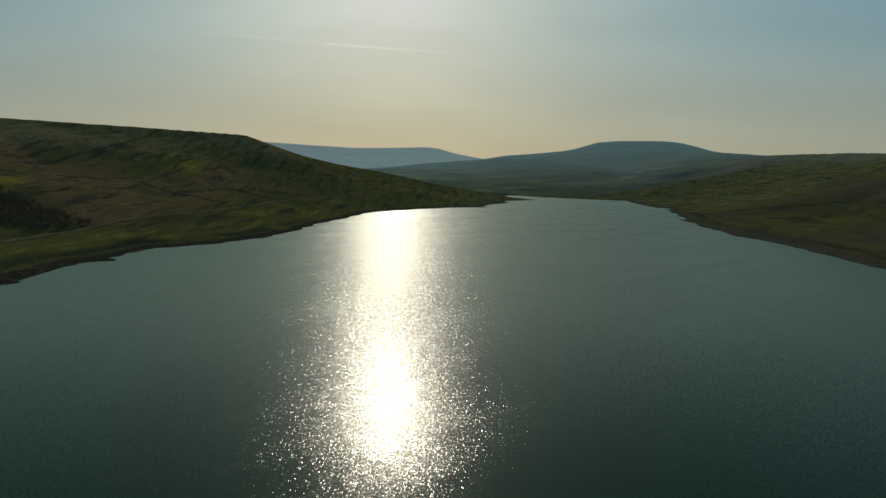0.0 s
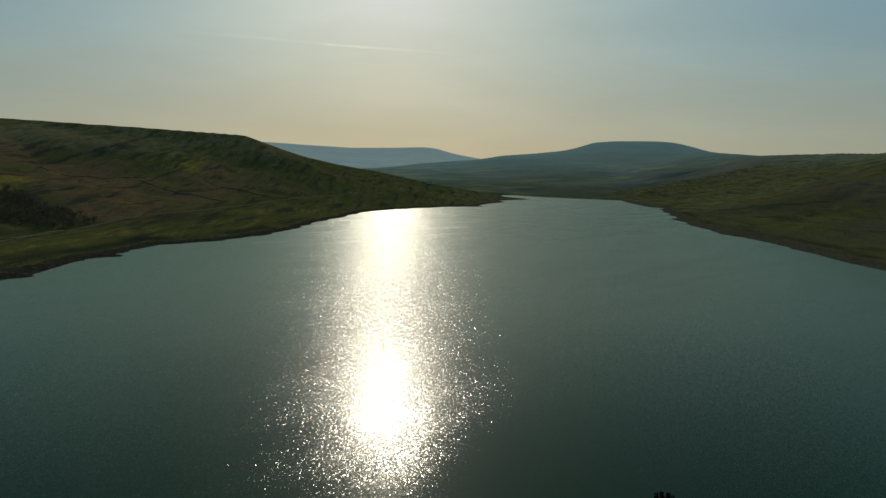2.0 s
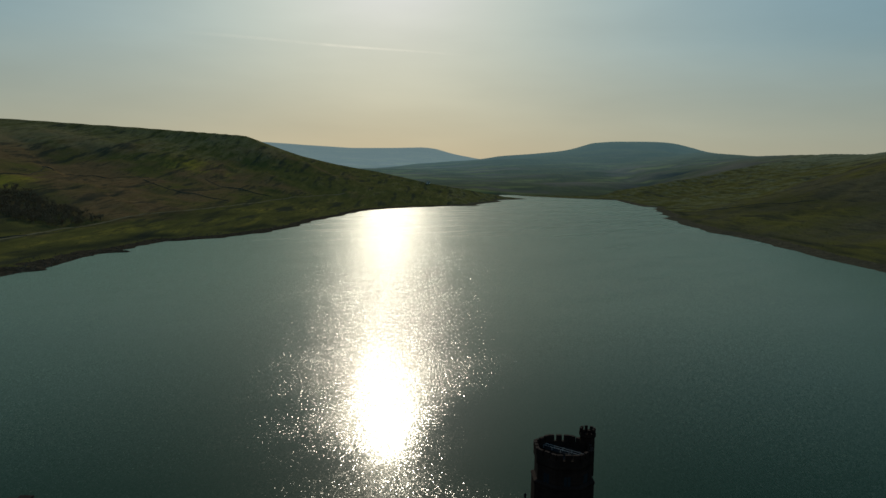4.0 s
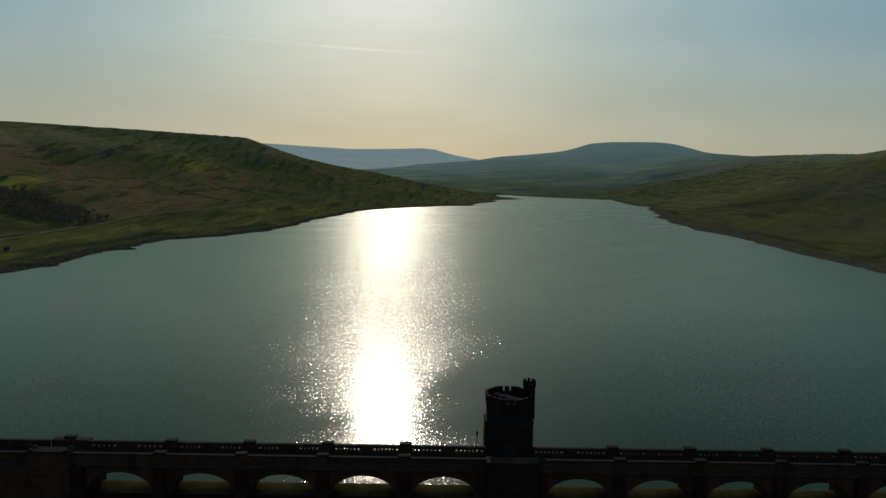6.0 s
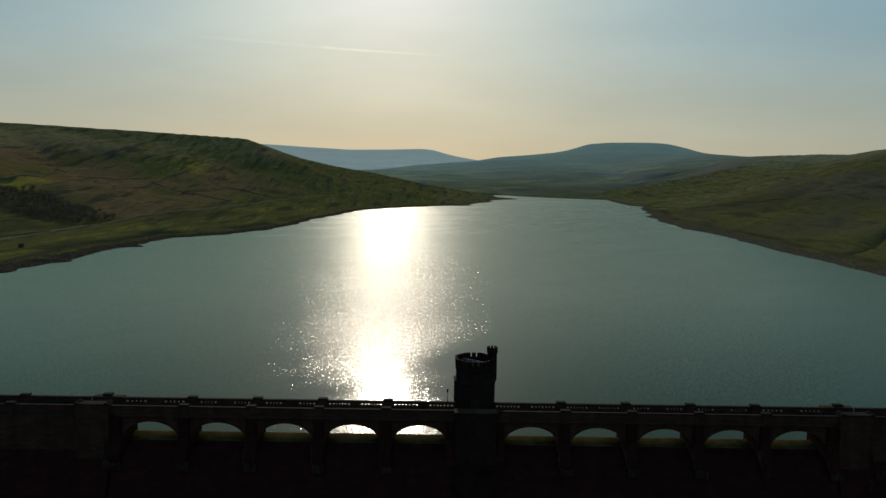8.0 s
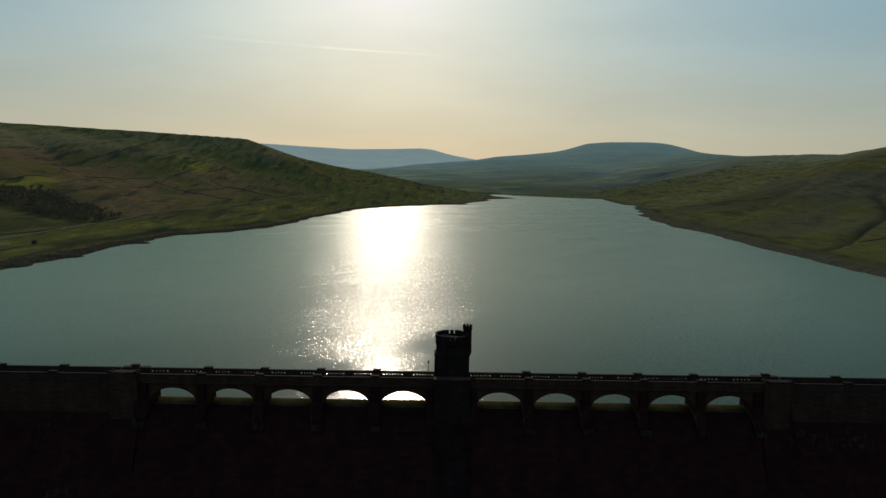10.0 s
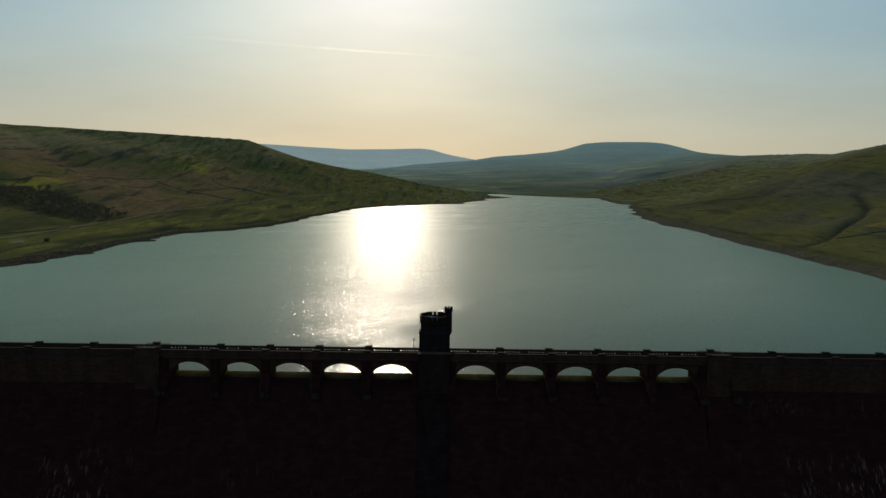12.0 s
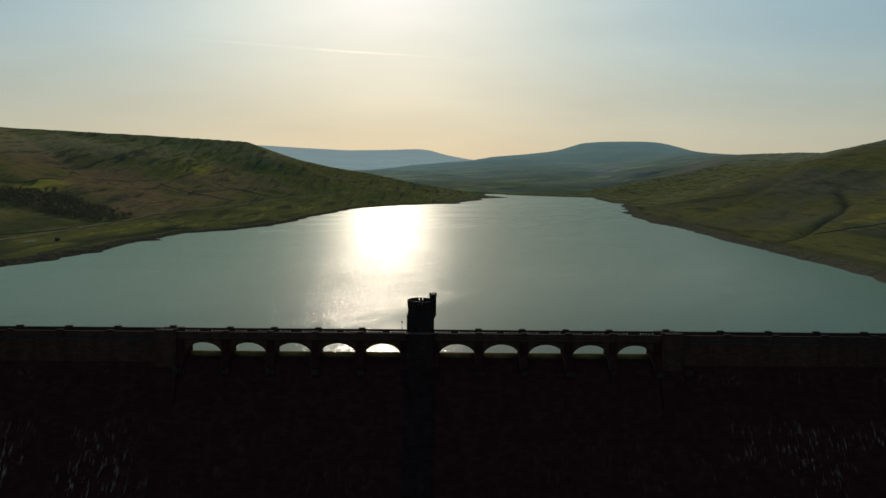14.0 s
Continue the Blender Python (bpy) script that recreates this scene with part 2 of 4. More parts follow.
def water_material():
    """Open water: wave facets that the eye can hardly tell apart, over ripples too fine to see one by one."""
    n = Nodes("lake_water")
    place = n.put("ShaderNodeSeparateXYZ", Vector=n.pos)
    y = n.put("ShaderNodeMapRange", Value=place.outputs[1], From_Min=0.0, From_Max=600.0).outputs[0]
    wind = n.noise(0.006, 4, 0.6, (1, 2.4, 1), 0.35)
    slant = n.put("ShaderNodeMapping", Vector=n.pos, Rotation=(0, 0, -0.7)).outputs[0]
    lanes = n.noise(0.03, 5, 0.6, (0.35, 2.4, 1), vec=slant)
    force = n.maths("ADD", n.ramp(wind, (0.3, 0.7), (0.7, 0.9)), n.ramp(lanes, (0.36, 0.06), (0.64, 0.36)))
    # the lee of the dam: a calm corner whose edge runs slantwise up the lake
    edge = n.maths("SUBTRACT", place.outputs[1], n.maths("ADD", n.maths("MULTIPLY", n.maths("MAXIMUM", n.maths("ADD", place.outputs[0], 45.0), -10.0), 1.05), 33.0))
    edge = n.maths("ADD", edge, n.maths("MULTIPLY", n.maths("SUBTRACT", n.noise(0.035, 5, 0.65, (1, 1.6, 1), 0.6), 0.5), 18.0))
    lee = n.put("ShaderNodeMapRange", Value=edge, From_Min=-15.0, From_Max=9.0, To_Min=0.4, To_Max=1.0).outputs[0]
    lee = n.maths("MAXIMUM", lee, n.put("ShaderNodeMapRange", Value=place.outputs[1], From_Min=34.0, From_Max=24.0, To_Min=0.4, To_Max=0.85).outputs[0])
    lee = n.maths("MAXIMUM", lee, n.put("ShaderNodeMapRange", Value=place.outputs[0], From_Min=5.0, From_Max=45.0, To_Min=0.4, To_Max=0.95).outputs[0])
    ripples = n.maths("MULTIPLY", force, n.maths("ADD", n.maths("MULTIPLY", lee, 0.35), 0.65))
    force = n.maths("MULTIPLY", force, lee)
    # steep across the lake near the dam; up the lake the wind has raised waves on every side
    across = n.ramp(y, (0.0, 0.28), (0.1, 0.31), (0.2, 0.3), (0.333, 0.262), (0.533, 0.25), (1.0, 0.265))
    along = n.ramp(y, (0.0, 0.105), (0.1, 0.125), (0.2, 0.15), (0.333, 0.19), (0.533, 0.28), (1.0, 0.42))
    slopes = [0.0, 0.0]
    # broader facets take over where the lake is wide open
    broad = n.ramp(y, (0.1, 0.0), (0.35, 0.55))
    for size, narrow, steep in ((7.8, 0.45, 0.62), (14.0, 0.5, 0.5), (4.0, 0.36, broad)):
        m = n.put("ShaderNodeMapping", Vector=n.pos, Scale=(1.0, narrow, 1.0), Rotation=(0, 0, 0.3))
        facets = n.put("ShaderNodeTexVoronoi", Vector=m.outputs[0], Scale=size)
        c = n.put("ShaderNodeSeparateXYZ", Vector=facets.outputs["Color"])
        # most facets are gentle, a few are steep
        rare = n.maths("MULTIPLY", n.maths("ADD", n.maths("MULTIPLY", n.maths("POWER", c.outputs[2], 3.0), 1.7), 0.5), steep)
        for k in (0, 1):
            slopes[k] = n.maths("ADD", slopes[k], n.maths("MULTIPLY", n.maths("SUBTRACT", c.outputs[k], 0.5), rare))
    slopes = [n.maths("MULTIPLY", v, n.maths("MULTIPLY", force, spread)) for v, spread in zip(slopes, (across, along))]
    tilt = n.put("ShaderNodeCombineXYZ", X=slopes[0], Y=slopes[1], Z=1.0)
    unit = n.put("ShaderNodeVectorMath")
    unit.operation = "NORMALIZE"
    n.plug(unit.inputs[0], tilt.outputs[0])
    # more sheen towards the western shore, to brighten the water there
    west = n.put("ShaderNodeMapRange", Value=place.outputs[0], From_Min=-90.0, From_Max=40.0, To_Min=1.45, To_Max=1.0).outputs[0]
    grain = n.maths("MULTIPLY", ripples, n.ramp(y, (0.0, 0.145), (0.1, 0.14), (0.2, 0.15), (0.333, 0.172), (0.533, 0.225), (1.0, 0.26)))
    # sheen adds haze-like brightness at low angles; the coat adds glow round the glint
    return n.done((0.006, 0.038, 0.019), grain, unit.outputs[0], IOR=1.08, Sheen_Weight=n.maths("MULTIPLY", n.ramp(wind, (0.3, 0.38), (0.7, 0.46)), west), Sheen_Roughness=0.26, Coat_Weight=0.22, Coat_Roughness=0.5, Coat_IOR=1.13, Sheen_Tint=(0.66, 1.0, 0.78, 1.0))


WATER = water_material()


def plain(name, color, rough, wear=0.25, scale=4.0, metal=0.0, spec=0.3):
    n = Nodes(name)
    g = n.noise(scale, 5, 0.6)
    dark = tuple(c * (1 - wear) for c in color)
    lite = tuple(c * (1 + wear) for c in color)
    return n.done(n.mix(n.ramp(g, (0.3, 0.0), (0.7, 1.0)), dark, lite), rough, n.bump(g, 0.3, 0.02), Metallic=metal, Specular_IOR_Level=spec)


ROAD = plain("crest_road", (0.035, 0.032, 0.03), 0.95, 0.3, 1.2, 0.0, 0.05)
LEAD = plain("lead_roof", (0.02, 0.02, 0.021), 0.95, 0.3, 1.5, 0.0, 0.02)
PALE_RAIL = plain("galvanised_rail", (0.4, 0.38, 0.35), 0.6, 0.15, 6, 0.0)
TIMBER = plain("dark_timber", (0.022, 0.015, 0.011), 0.8, 0.3, 3)
TRACK = plain("gravel_track", (0.18, 0.148, 0.08), 0.95, 0.25, 0.4, 0.0, 0.0)
RUBBLE = plain("dry_stone", (0.1, 0.092, 0.07), 0.95, 0.4, 0.8, 0.0, 0.0)
BARK = plain("bark", (0.21, 0.158, 0.095), 0.95, 0.3, 1.0, 0.0, 0.0)
WHITEWASH = plain("whitewash", (0.78, 0.75, 0.68), 0.9, 0.08, 1.0, 0.0, 0.0)
LIME = plain("pale_render", (0.6, 0.47, 0.29), 0.9, 0.1, 1.0, 0.0, 0.0)
SLATE = plain("slate", (0.3, 0.27, 0.22), 0.9, 0.3, 1.0, 0.0, 0.05)


def glass_material():
    n = Nodes("window_glass")
    return n.done((0.02, 0.025, 0.03), 0.06, n.bump(n.noise(1.2, 2), 0.1, 0.02), Specular_IOR_Level=0.1)


GLASS = glass_material()


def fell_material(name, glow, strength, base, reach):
    """Distant hills: ground with the haze of kilometres of air put in as a glow."""
    n = Nodes(name)
    col, nor = moor(n, 0.25, 0.1, 0.3)
    patches = n.ramp(n.noise(0.006, 5, 0.65, (1, 0.6, 1)), (0.4, 0.0), (0.62, 1.0))
    col = n.mix(patches, col, n.mix(0.8, col, (0.03, 0.034, 0.02)))
    col = n.mix(0.5, col, base)
    # pale fields and purple heather in broad bands low down, and a dark wooded clough
    low = n.put("ShaderNodeMapRange", Value=n.put("ShaderNodeSeparateXYZ", Vector=n.pos).outputs[2], From_Min=65.0, From_Max=125.0, To_Min=1.0, To_Max=0.15).outputs[0]
    col = n.mix(n.maths("MULTIPLY", low, n.ramp(n.noise(0.0045, 5, 0.6, (0.9, 1.3, 1), 0.3), (0.5, 0.0), (0.62, 0.6))), col, (0.22, 0.165, 0.13))
    col = n.mix(n.maths("MULTIPLY", low, n.ramp(n.noise(0.0075, 4, 0.6, (0.8, 1.4, 1)), (0.52, 0.0), (0.64, 0.7))), col, (0.28, 0.275, 0.085))
    col = n.mix(n.maths("MULTIPLY", n.attr("clough"), 0.9), col, (0.03, 0.034, 0.03))
    n.done(col, 1.0, nor, Specular_IOR_Level=0.0)
    # blue emission stands in for haze and grows with distance
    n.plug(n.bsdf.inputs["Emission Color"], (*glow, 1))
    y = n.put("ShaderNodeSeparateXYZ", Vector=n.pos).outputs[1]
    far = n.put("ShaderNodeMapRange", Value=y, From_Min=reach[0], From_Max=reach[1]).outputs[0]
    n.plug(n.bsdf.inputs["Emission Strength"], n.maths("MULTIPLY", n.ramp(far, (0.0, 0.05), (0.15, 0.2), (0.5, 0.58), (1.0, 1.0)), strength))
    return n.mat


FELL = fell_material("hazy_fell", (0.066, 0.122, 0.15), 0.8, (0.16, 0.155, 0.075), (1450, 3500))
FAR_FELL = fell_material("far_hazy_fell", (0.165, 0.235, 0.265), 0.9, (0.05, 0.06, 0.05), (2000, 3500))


# ---- mesh helpers ----
def part(name, bm, material, parent=None, label="", smooth=False):
    me = bpy.data.meshes.new(name)
    bmesh.ops.recalc_face_normals(bm, faces=bm.faces)
    for f in bm.faces:
        f.smooth = smooth and len(f.verts) <= 4
    bm.to_mesh(me)
    bm.free()
    me.materials.append(material)
    ob = new(name, me)
    if parent is not None:
        ob.parent = parent
    if label:
        tagged(ob, label)
    return ob


def same(ob, name, x=0.0, y=0.0, z=0.0, rz=0.0, parent=None):
    """Another piece on the mesh of ob."""
    o = new(name, ob.data)
    o.matrix_basis = pose(x, y, z, 0, 0, rz)
    o.parent = parent
    return o


def thing(name, label, category, group="", kind="", at=(0, 0, 0)):
    ob = new(name)
    ob.location = at
    return tagged(ob, label, category, group, kind)


def block(bm, x0, x1, y0, y1, z0, z1, bevel=0.0, taper=0.0):
    v = [bm.verts.new((x, y, z)) for z, k in ((z0, 0), (z1, taper)) for x, y in ((x0 + k, y0 + k), (x1 - k, y0 + k), (x1 - k, y1 - k), (x0 + k, y1 - k))]
    fs = [(3, 2, 1, 0), (4, 5, 6, 7), (0, 1, 5, 4), (1, 2, 6, 5), (2, 3, 7, 6), (3, 0, 4, 7)]
    faces = [bm.faces.new([v[i] for i in f]) for f in fs]
    if bevel:
        es = list({e for f in faces for e in f.edges})
        bmesh.ops.bevel(bm, geom=es, offset=bevel, segments=1, affect="EDGES")
    return bm


def box(*a, **k):
    return block(bmesh.new(), *a, **k)


def section(bm, pts, x0, x1):
    """A closed outline of (y, z) carried along x."""
    a = [bm.verts.new((x0, y, z)) for y, z in pts]
    b = [bm.verts.new((x1, y, z)) for y, z in pts]
    n = len(pts)
    for i in range(n):
        bm.faces.new((a[i], a[(i + 1) % n], b[(i + 1) % n], b[i]))
    bm.faces.new(a)
    bm.faces.new(b[::-1])
    return bm


def ring(bm, cx, cy, levels, sides=8, start=22.5, cap=True):
    """A lathe of polygons: levels of (radius to a flat, z)."""
    rows = []
    k = 1 / math.cos(math.pi / sides)
    for r, z in levels:
        rows.append([bm.verts.new((cx + r * k * math.cos(radians(start + 360 * i / sides)), cy + r * k * math.sin(radians(start + 360 * i / sides)), z)) for i in range(sides)])
    for a, b in zip(rows, rows[1:]):
        for i in range(sides):
            bm.faces.new((a[i], a[(i + 1) % sides], b[(i + 1) % sides], b[i]))
    if cap:
        bm.faces.new(rows[0][::-1])
        bm.faces.new(rows[-1])
    return bm


def tube(bm, a, b, r0, r1, sides=5):
    a, b = Vector(a), Vector(b)
    q = (b - a).to_track_quat("Z", "Y")
    va = [bm.verts.new(a + q @ Vector((r0 * math.cos(math.tau * i / sides), r0 * math.sin(math.tau * i / sides), 0))) for i in range(sides)]
    vb = [bm.verts.new(b + q @ Vector((r1 * math.cos(math.tau * i / sides), r1 * math.sin(math.tau * i / sides), 0))) for i in range(sides)]
    for i in range(sides):
        bm.faces.new((va[i], va[(i + 1) % sides], vb[(i + 1) % sides], vb[i]))
    bm.faces.new(vb)
    bm.faces.new(va[::-1])


# ---- land ----
SHORE = [(-214, -40), (-211, 120), (-209, 172), (-206, 210), (-197, 244), (-201, 282), (-189, 319), (-189, 383), (-165, 410), (-146, 455), (-132, 515),
         (-124, 600), (-114, 700), (-95, 788), (-54, 862), (-7, 911), (44, 942), (40, 985), (91, 1113), (84, 1165), (148, 1242), (116, 1330), (112, 1430), (130, 1500), (163, 1406), (207, 1363), (249, 1325),
         (322, 1285), (309, 1170), (299, 1021), (312, 1004), (291, 922), (262, 801), (228, 660), (222, 544), (224, 472), (223, 372), (217, 285), (214, 220), (214, 163), (217, -40)]
CREST_WEST = [(-900, -600, 150), (-860, 200, 140), (-780, 620, 122), (-637, 895, 108), (-458, 984, 103), (-319, 1050, 97), (-257, 1147, 70), (-207, 1226, 57.5), (-137, 1295, 45.5), (-93, 1319, 36.5), (-34, 1322, 24.5), (60, 1350, 9)]
CREST_EAST = [(700, -600, 150), (560, 100, 118), (479, 586, 88), (714, 1143, 92), (862, 1628, 106), (995, 2226, 117), (1070, 2945, 150)]
FELL_TOP = [(1900, 2950, 150), (1395, 3197, 143), (1300, 3260, 150), (1200, 3323, 167), (1115, 3456, 207), (1030, 3480, 212), (850, 3530, 211), (750, 3548, 203), (624, 3571, 162), (430, 3600, 142), (291, 3611, 130), (203, 3617, 112), (20, 3620, 92), (-150, 3620, 81), (-350, 3600, 49), (-700, 3500, 30)]
CLOUGH = [(350, 1430), (391, 1470), (437, 1544), (504, 1672), (545, 1720), (600, 1765)]
FAR_TOP = [(-2300, 4050, 240), (-1500, 4300, 220), (-1101, 4390, 204), (-800, 4450, 190), (-588, 4485, 181), (-300, 4510, 187), (-117, 4520, 195), (-40, 4522, 188), (66, 4522, 157), (250, 4515, 126), (480, 4500, 100), (900, 4450, 60)]


def lattice(ix, iy, seed):
    v = np.sin(ix * 127.1 + iy * 311.7 + seed * 74.7) * 43758.5453
    return v - np.floor(v)


def value_noise(x, y, seed):
    ix, iy = np.floor(x), np.floor(y)
    fx, fy = x - ix, y - iy
    fx, fy = fx * fx * (3 - 2 * fx), fy * fy * (3 - 2 * fy)
    a, b = lattice(ix, iy, seed), lattice(ix + 1, iy, seed)
    c, d = lattice(ix, iy + 1, seed), lattice(ix + 1, iy + 1, seed)
    return (a + (b - a) * fx) * (1 - fy) + (c + (d - c) * fx) * fy


def fbm(x, y, size, octaves, seed):
    """Smooth noise of about -1 to 1 with features of that size."""
    total, amp = 0.0, 1.0
    for k in range(octaves):
        total = total + amp * (2 * value_noise(x * 2 ** k / size, y * 2 ** k / size, seed + k) - 1)
        amp *= 0.5
    return total


def line_distance(x, y, pts):
    """The distance to a polyline, and how far along it the nearest place lies (0 to 1 for each stretch)."""
    best, where = np.full(x.shape, 1e9), np.zeros(x.shape)
    for i in range(len(pts) - 1):
        ax, ay = pts[i][:2]
        bx, by = pts[i + 1][0] - ax, pts[i + 1][1] - ay
        t = np.clip(((x - ax) * bx + (y - ay) * by) / (bx * bx + by * by), 0, 1)
        d = np.hypot(x - ax - t * bx, y - ay - t * by)
        near = d < best
        best, where = np.where(near, d, best), np.where(near, i + t, where)
    return best, where


def inside(x, y, pts):
    odd = np.zeros(x.shape, bool)
    for (ax, ay), (bx, by) in zip(pts, pts[1:] + pts[:1]):
        if ay != by:
            odd ^= ((ay > y) != (by > y)) & (x < (bx - ax) * (y - ay) / (by - ay) + ax)
    return odd


def smooth_step(a, b, v):
    t = np.clip((v - a) / (b - a), 0, 1)
    return t * t * (3 - 2 * t)


SPITS = [(-199, 243, 9, 4), (-188, 318, 10, 5), (-185, 385, 8, 6), (-203, 205, 8, 6), (300, 950, 12, 12), (282, 885, 12, 10), (264, 812, 12, 9), (246, 735, 12, 8)]
WOOD = [(-440, 440), (-395, 455), (-388, 490), (-348, 500), (-318, 484), (-291, 466), (-258, 442), (-252, 410), (-262, 376), (-294, 394), (-326, 408), (-348, 396), (-420, 380)]
GULLY = [(240, 308), (256, 313), (282, 341), (299, 356), (311, 366), (336, 402), (350, 435), (354, 450)]


def land(x, y, distant=False):
    """Height of the land, the distance from the water's edge, and the gully's strength."""
    d, _ = line_distance(x, y, SHORE)
    d = np.where(inside(x, y, SHORE), -d, d)
    d = d + 6.5 * fbm(x, y, 45, 4, 3) * np.clip(np.abs(y) / 80, 0.2, 1) * np.clip((1300 - y) / 400, 0.3, 1) * np.where(x > 0, 0.7, 1.0)
    for sx, sy, long, wide in SPITS:
        d = d + 10 * np.exp(-((x - sx) / long) ** 2 - ((y - sy) / wide) ** 2)
    weight, height, dc = 0.0, 0.0, np.full(x.shape, 1e9)
    for crest, share in ((CREST_WEST, 1.0), (CREST_EAST, 1.0), (FELL_TOP, 0.15)):
        dist, where = line_distance(x, y, crest)
        z = np.interp(where, range(len(crest)), [p[2] for p in crest]) * share
        w = 1 / (dist + 5) ** 3
        weight, height, dc = weight + w, height + w * z, np.minimum(dc, dist)
    top = height / weight
    out = np.maximum(d, 0)
    u = out / (out + dc)
    up = top * u ** 1.6 * (1.45 - 0.45 * u) + 3.2 * (1 - np.exp(-out / 25)) * (1 - u)
    rough = fbm(x, y, 140, 5, 11) * 4.5 + fbm(x, y, 22, 3, 23) * 0.7
    up = up + rough * smooth_step(12, 160, out) * np.clip(dc / 90, 0.12, 1)
    scars = fbm(x * 2.4, y * 0.55, 95, 4, 47)
    up = up + 3.2 * scars * smooth_step(70, 220, out) * smooth_step(25, 190, dc)
    gd, _ = line_distance(x, y, GULLY)
    gully = np.exp(-(gd / 2.6) ** 2)
    up = up - 2.5 * gully * smooth_step(5, 30, out)
    if distant:
        return up
    up = up * (1 - 0.85 * smooth_step(1520, 1750, y)) * (1 - 0.85 * smooth_step(1220, 1400, y) * smooth_step(60, 120, x) * (1 - smooth_step(300, 440, x)))
    h = np.where(d > 0, up, np.maximum(d * 0.25, -9.0))
    # the valley below the dam
    low = -58 + 66 * (np.abs(x) / 240) ** 2 + fbm(x, y, 60, 4, 31) * 2.0
    low = np.minimum(low, 160 + 0 * x)
    side = smooth_step(225, 270, np.abs(x))
    blend = (1 - side) * smooth_step(-4.5, -1.5, y) + side * smooth_step(-140, 20, y)
    return low * (1 - blend) + h * blend, d, gully


def sheet(name, xs, ys, shape, material):
    """A mesh over a grid of plan lines. shape(x, y) gives heights and a dict of attributes."""
    gx, gy = np.meshgrid(xs, ys)
    z, attributes = shape(gx.ravel(), gy.ravel())
    co = np.column_stack((gx.ravel(), gy.ravel(), z))
    nx, ny = len(xs), len(ys)
    i = (np.arange(ny - 1)[:, None] * nx + np.arange(nx - 1)[None, :]).ravel()
    quads = np.column_stack((i, i + 1, i + nx + 1, i + nx))
    me = bpy.data.meshes.new(name)
    me.from_pydata(co.tolist(), [], quads.tolist())
    for key, values in attributes.items():
        me.attributes.new(key, "FLOAT", "POINT").data.foreach_set("value", values.astype(np.float32))
    me.polygons.foreach_set("use_smooth", np.ones(len(quads), bool))
    me.materials.append(material)
    return new(name, me)


def steps(*runs):
    """Plan lines: runs of (start, end, step), one after the other."""
    return np.unique(np.round(np.concatenate([np.arange(a, b, s) for a, b, s in runs]), 2))


def ground_shape(x, y):
    z, d, gully = land(x, y)
    west = x < 0
    wide = np.where(west, 1 + 0.45 * np.exp(-((y - 235) / 70) ** 2), 1.0)
    beach = 1 - smooth_step(np.where(west, 6, 8) * wide, np.where(west, 12, 17) * wide, d)
    # dark rushes and a low bank along the top of the beach
    patchy = np.where(west, smooth_step(-0.5, 0.2, fbm(x, y, 60, 3, 71)) * (1 - smooth_step(520, 640, y)), 0.55 + 0.45 * smooth_step(-0.3, 0.3, fbm(x, y, 40, 3, 71)))
    scrub = np.exp(-((d - np.where(west, 17, 17.5) * wide) / np.where(west, 7.5, 3.4)) ** 2) * patchy * 0.9 * (1 - smooth_step(750, 950, y))
    gully = np.maximum(gully, scrub)
    # ground in and round the wood darkened for leaf litter and tree shade
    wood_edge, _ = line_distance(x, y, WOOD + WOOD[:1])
    litter_shade = np.where(inside(x, y, WOOD), 1.0, np.exp(-(wood_edge / 7) ** 2))
    gully = np.maximum(gully, 0.5 * litter_shade)
    wet = smooth_step(-0.1, 0.5, fbm(x * 1.6, y * 0.5, 55, 4, 83))
    gully = np.maximum(gully, 0.6 * wet * smooth_step(16, 30, d) * (1 - smooth_step(80, 150, d)) * (1 - smooth_step(500, 900, y)))
    # heath fades far up the lake; the greener tone stands in for haze
    heath = np.where(west, smooth_step(70, 150, d) * (1 - 0.2 * smooth_step(42, 80, z)) * 0.6 * (1 - 0.85 * smooth_step(720, 950, y)) + 0.08,
                     (np.exp(-((z - 44) / 12) ** 2) * 0.5 + 0.38) * (1 - 0.8 * smooth_step(600, 1000, y)))
    pasture = np.where(west, 0.3 * (1 - smooth_step(40, 150, d)), (1 - smooth_step(60, 220, d)) * 0.12) * smooth_step(14, 30, d) * (1 - 0.7 * wet)
    for fx, fy, rx, ry, lush in ((-383, 530, 24, 55, 0.95), (-320, 830, 50, 55, 0.85), (318, 318, 45, 30, 0.5)):
        pasture = np.maximum(pasture, lush * np.exp(-((x - fx) / rx) ** 2 - ((y - fy) / ry) ** 2) * (1 - 0.5 * wet))
    # stronger high up and far off: haze put into the grass colour
    bent = np.where(west, smooth_step(45, 85, z) * 0.6 * (1 - 0.5 * smooth_step(720, 950, y)) + smooth_step(550, 900, y) * 0.3, smooth_step(55, 100, z) * 0.5 + smooth_step(450, 950, y) * 0.42)
    return z, {"bent": bent, "beach": beach, "heath": heath, "gully": gully, "pasture": pasture}


gx = steps((-2700, -1000, 60), (-1000, -420, 10), (-420, -90, 4), (-90, 200, 8), (200, 480, 4), (480, 1300, 14), (1300, 2701, 70))
gy = steps((-2600, -300, 80), (-300, -20, 14), (-20, -5, 5), (-5, 0, 3.5), (0, 100, 8), (100, 520, 4), (520, 1500, 7), (1500, 3000, 22), (3000, 4801, 60))
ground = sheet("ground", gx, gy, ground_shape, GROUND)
tagged(ground, "rough moorland hillsides of grass, heather and shingle shore", "ground", kind="structure")


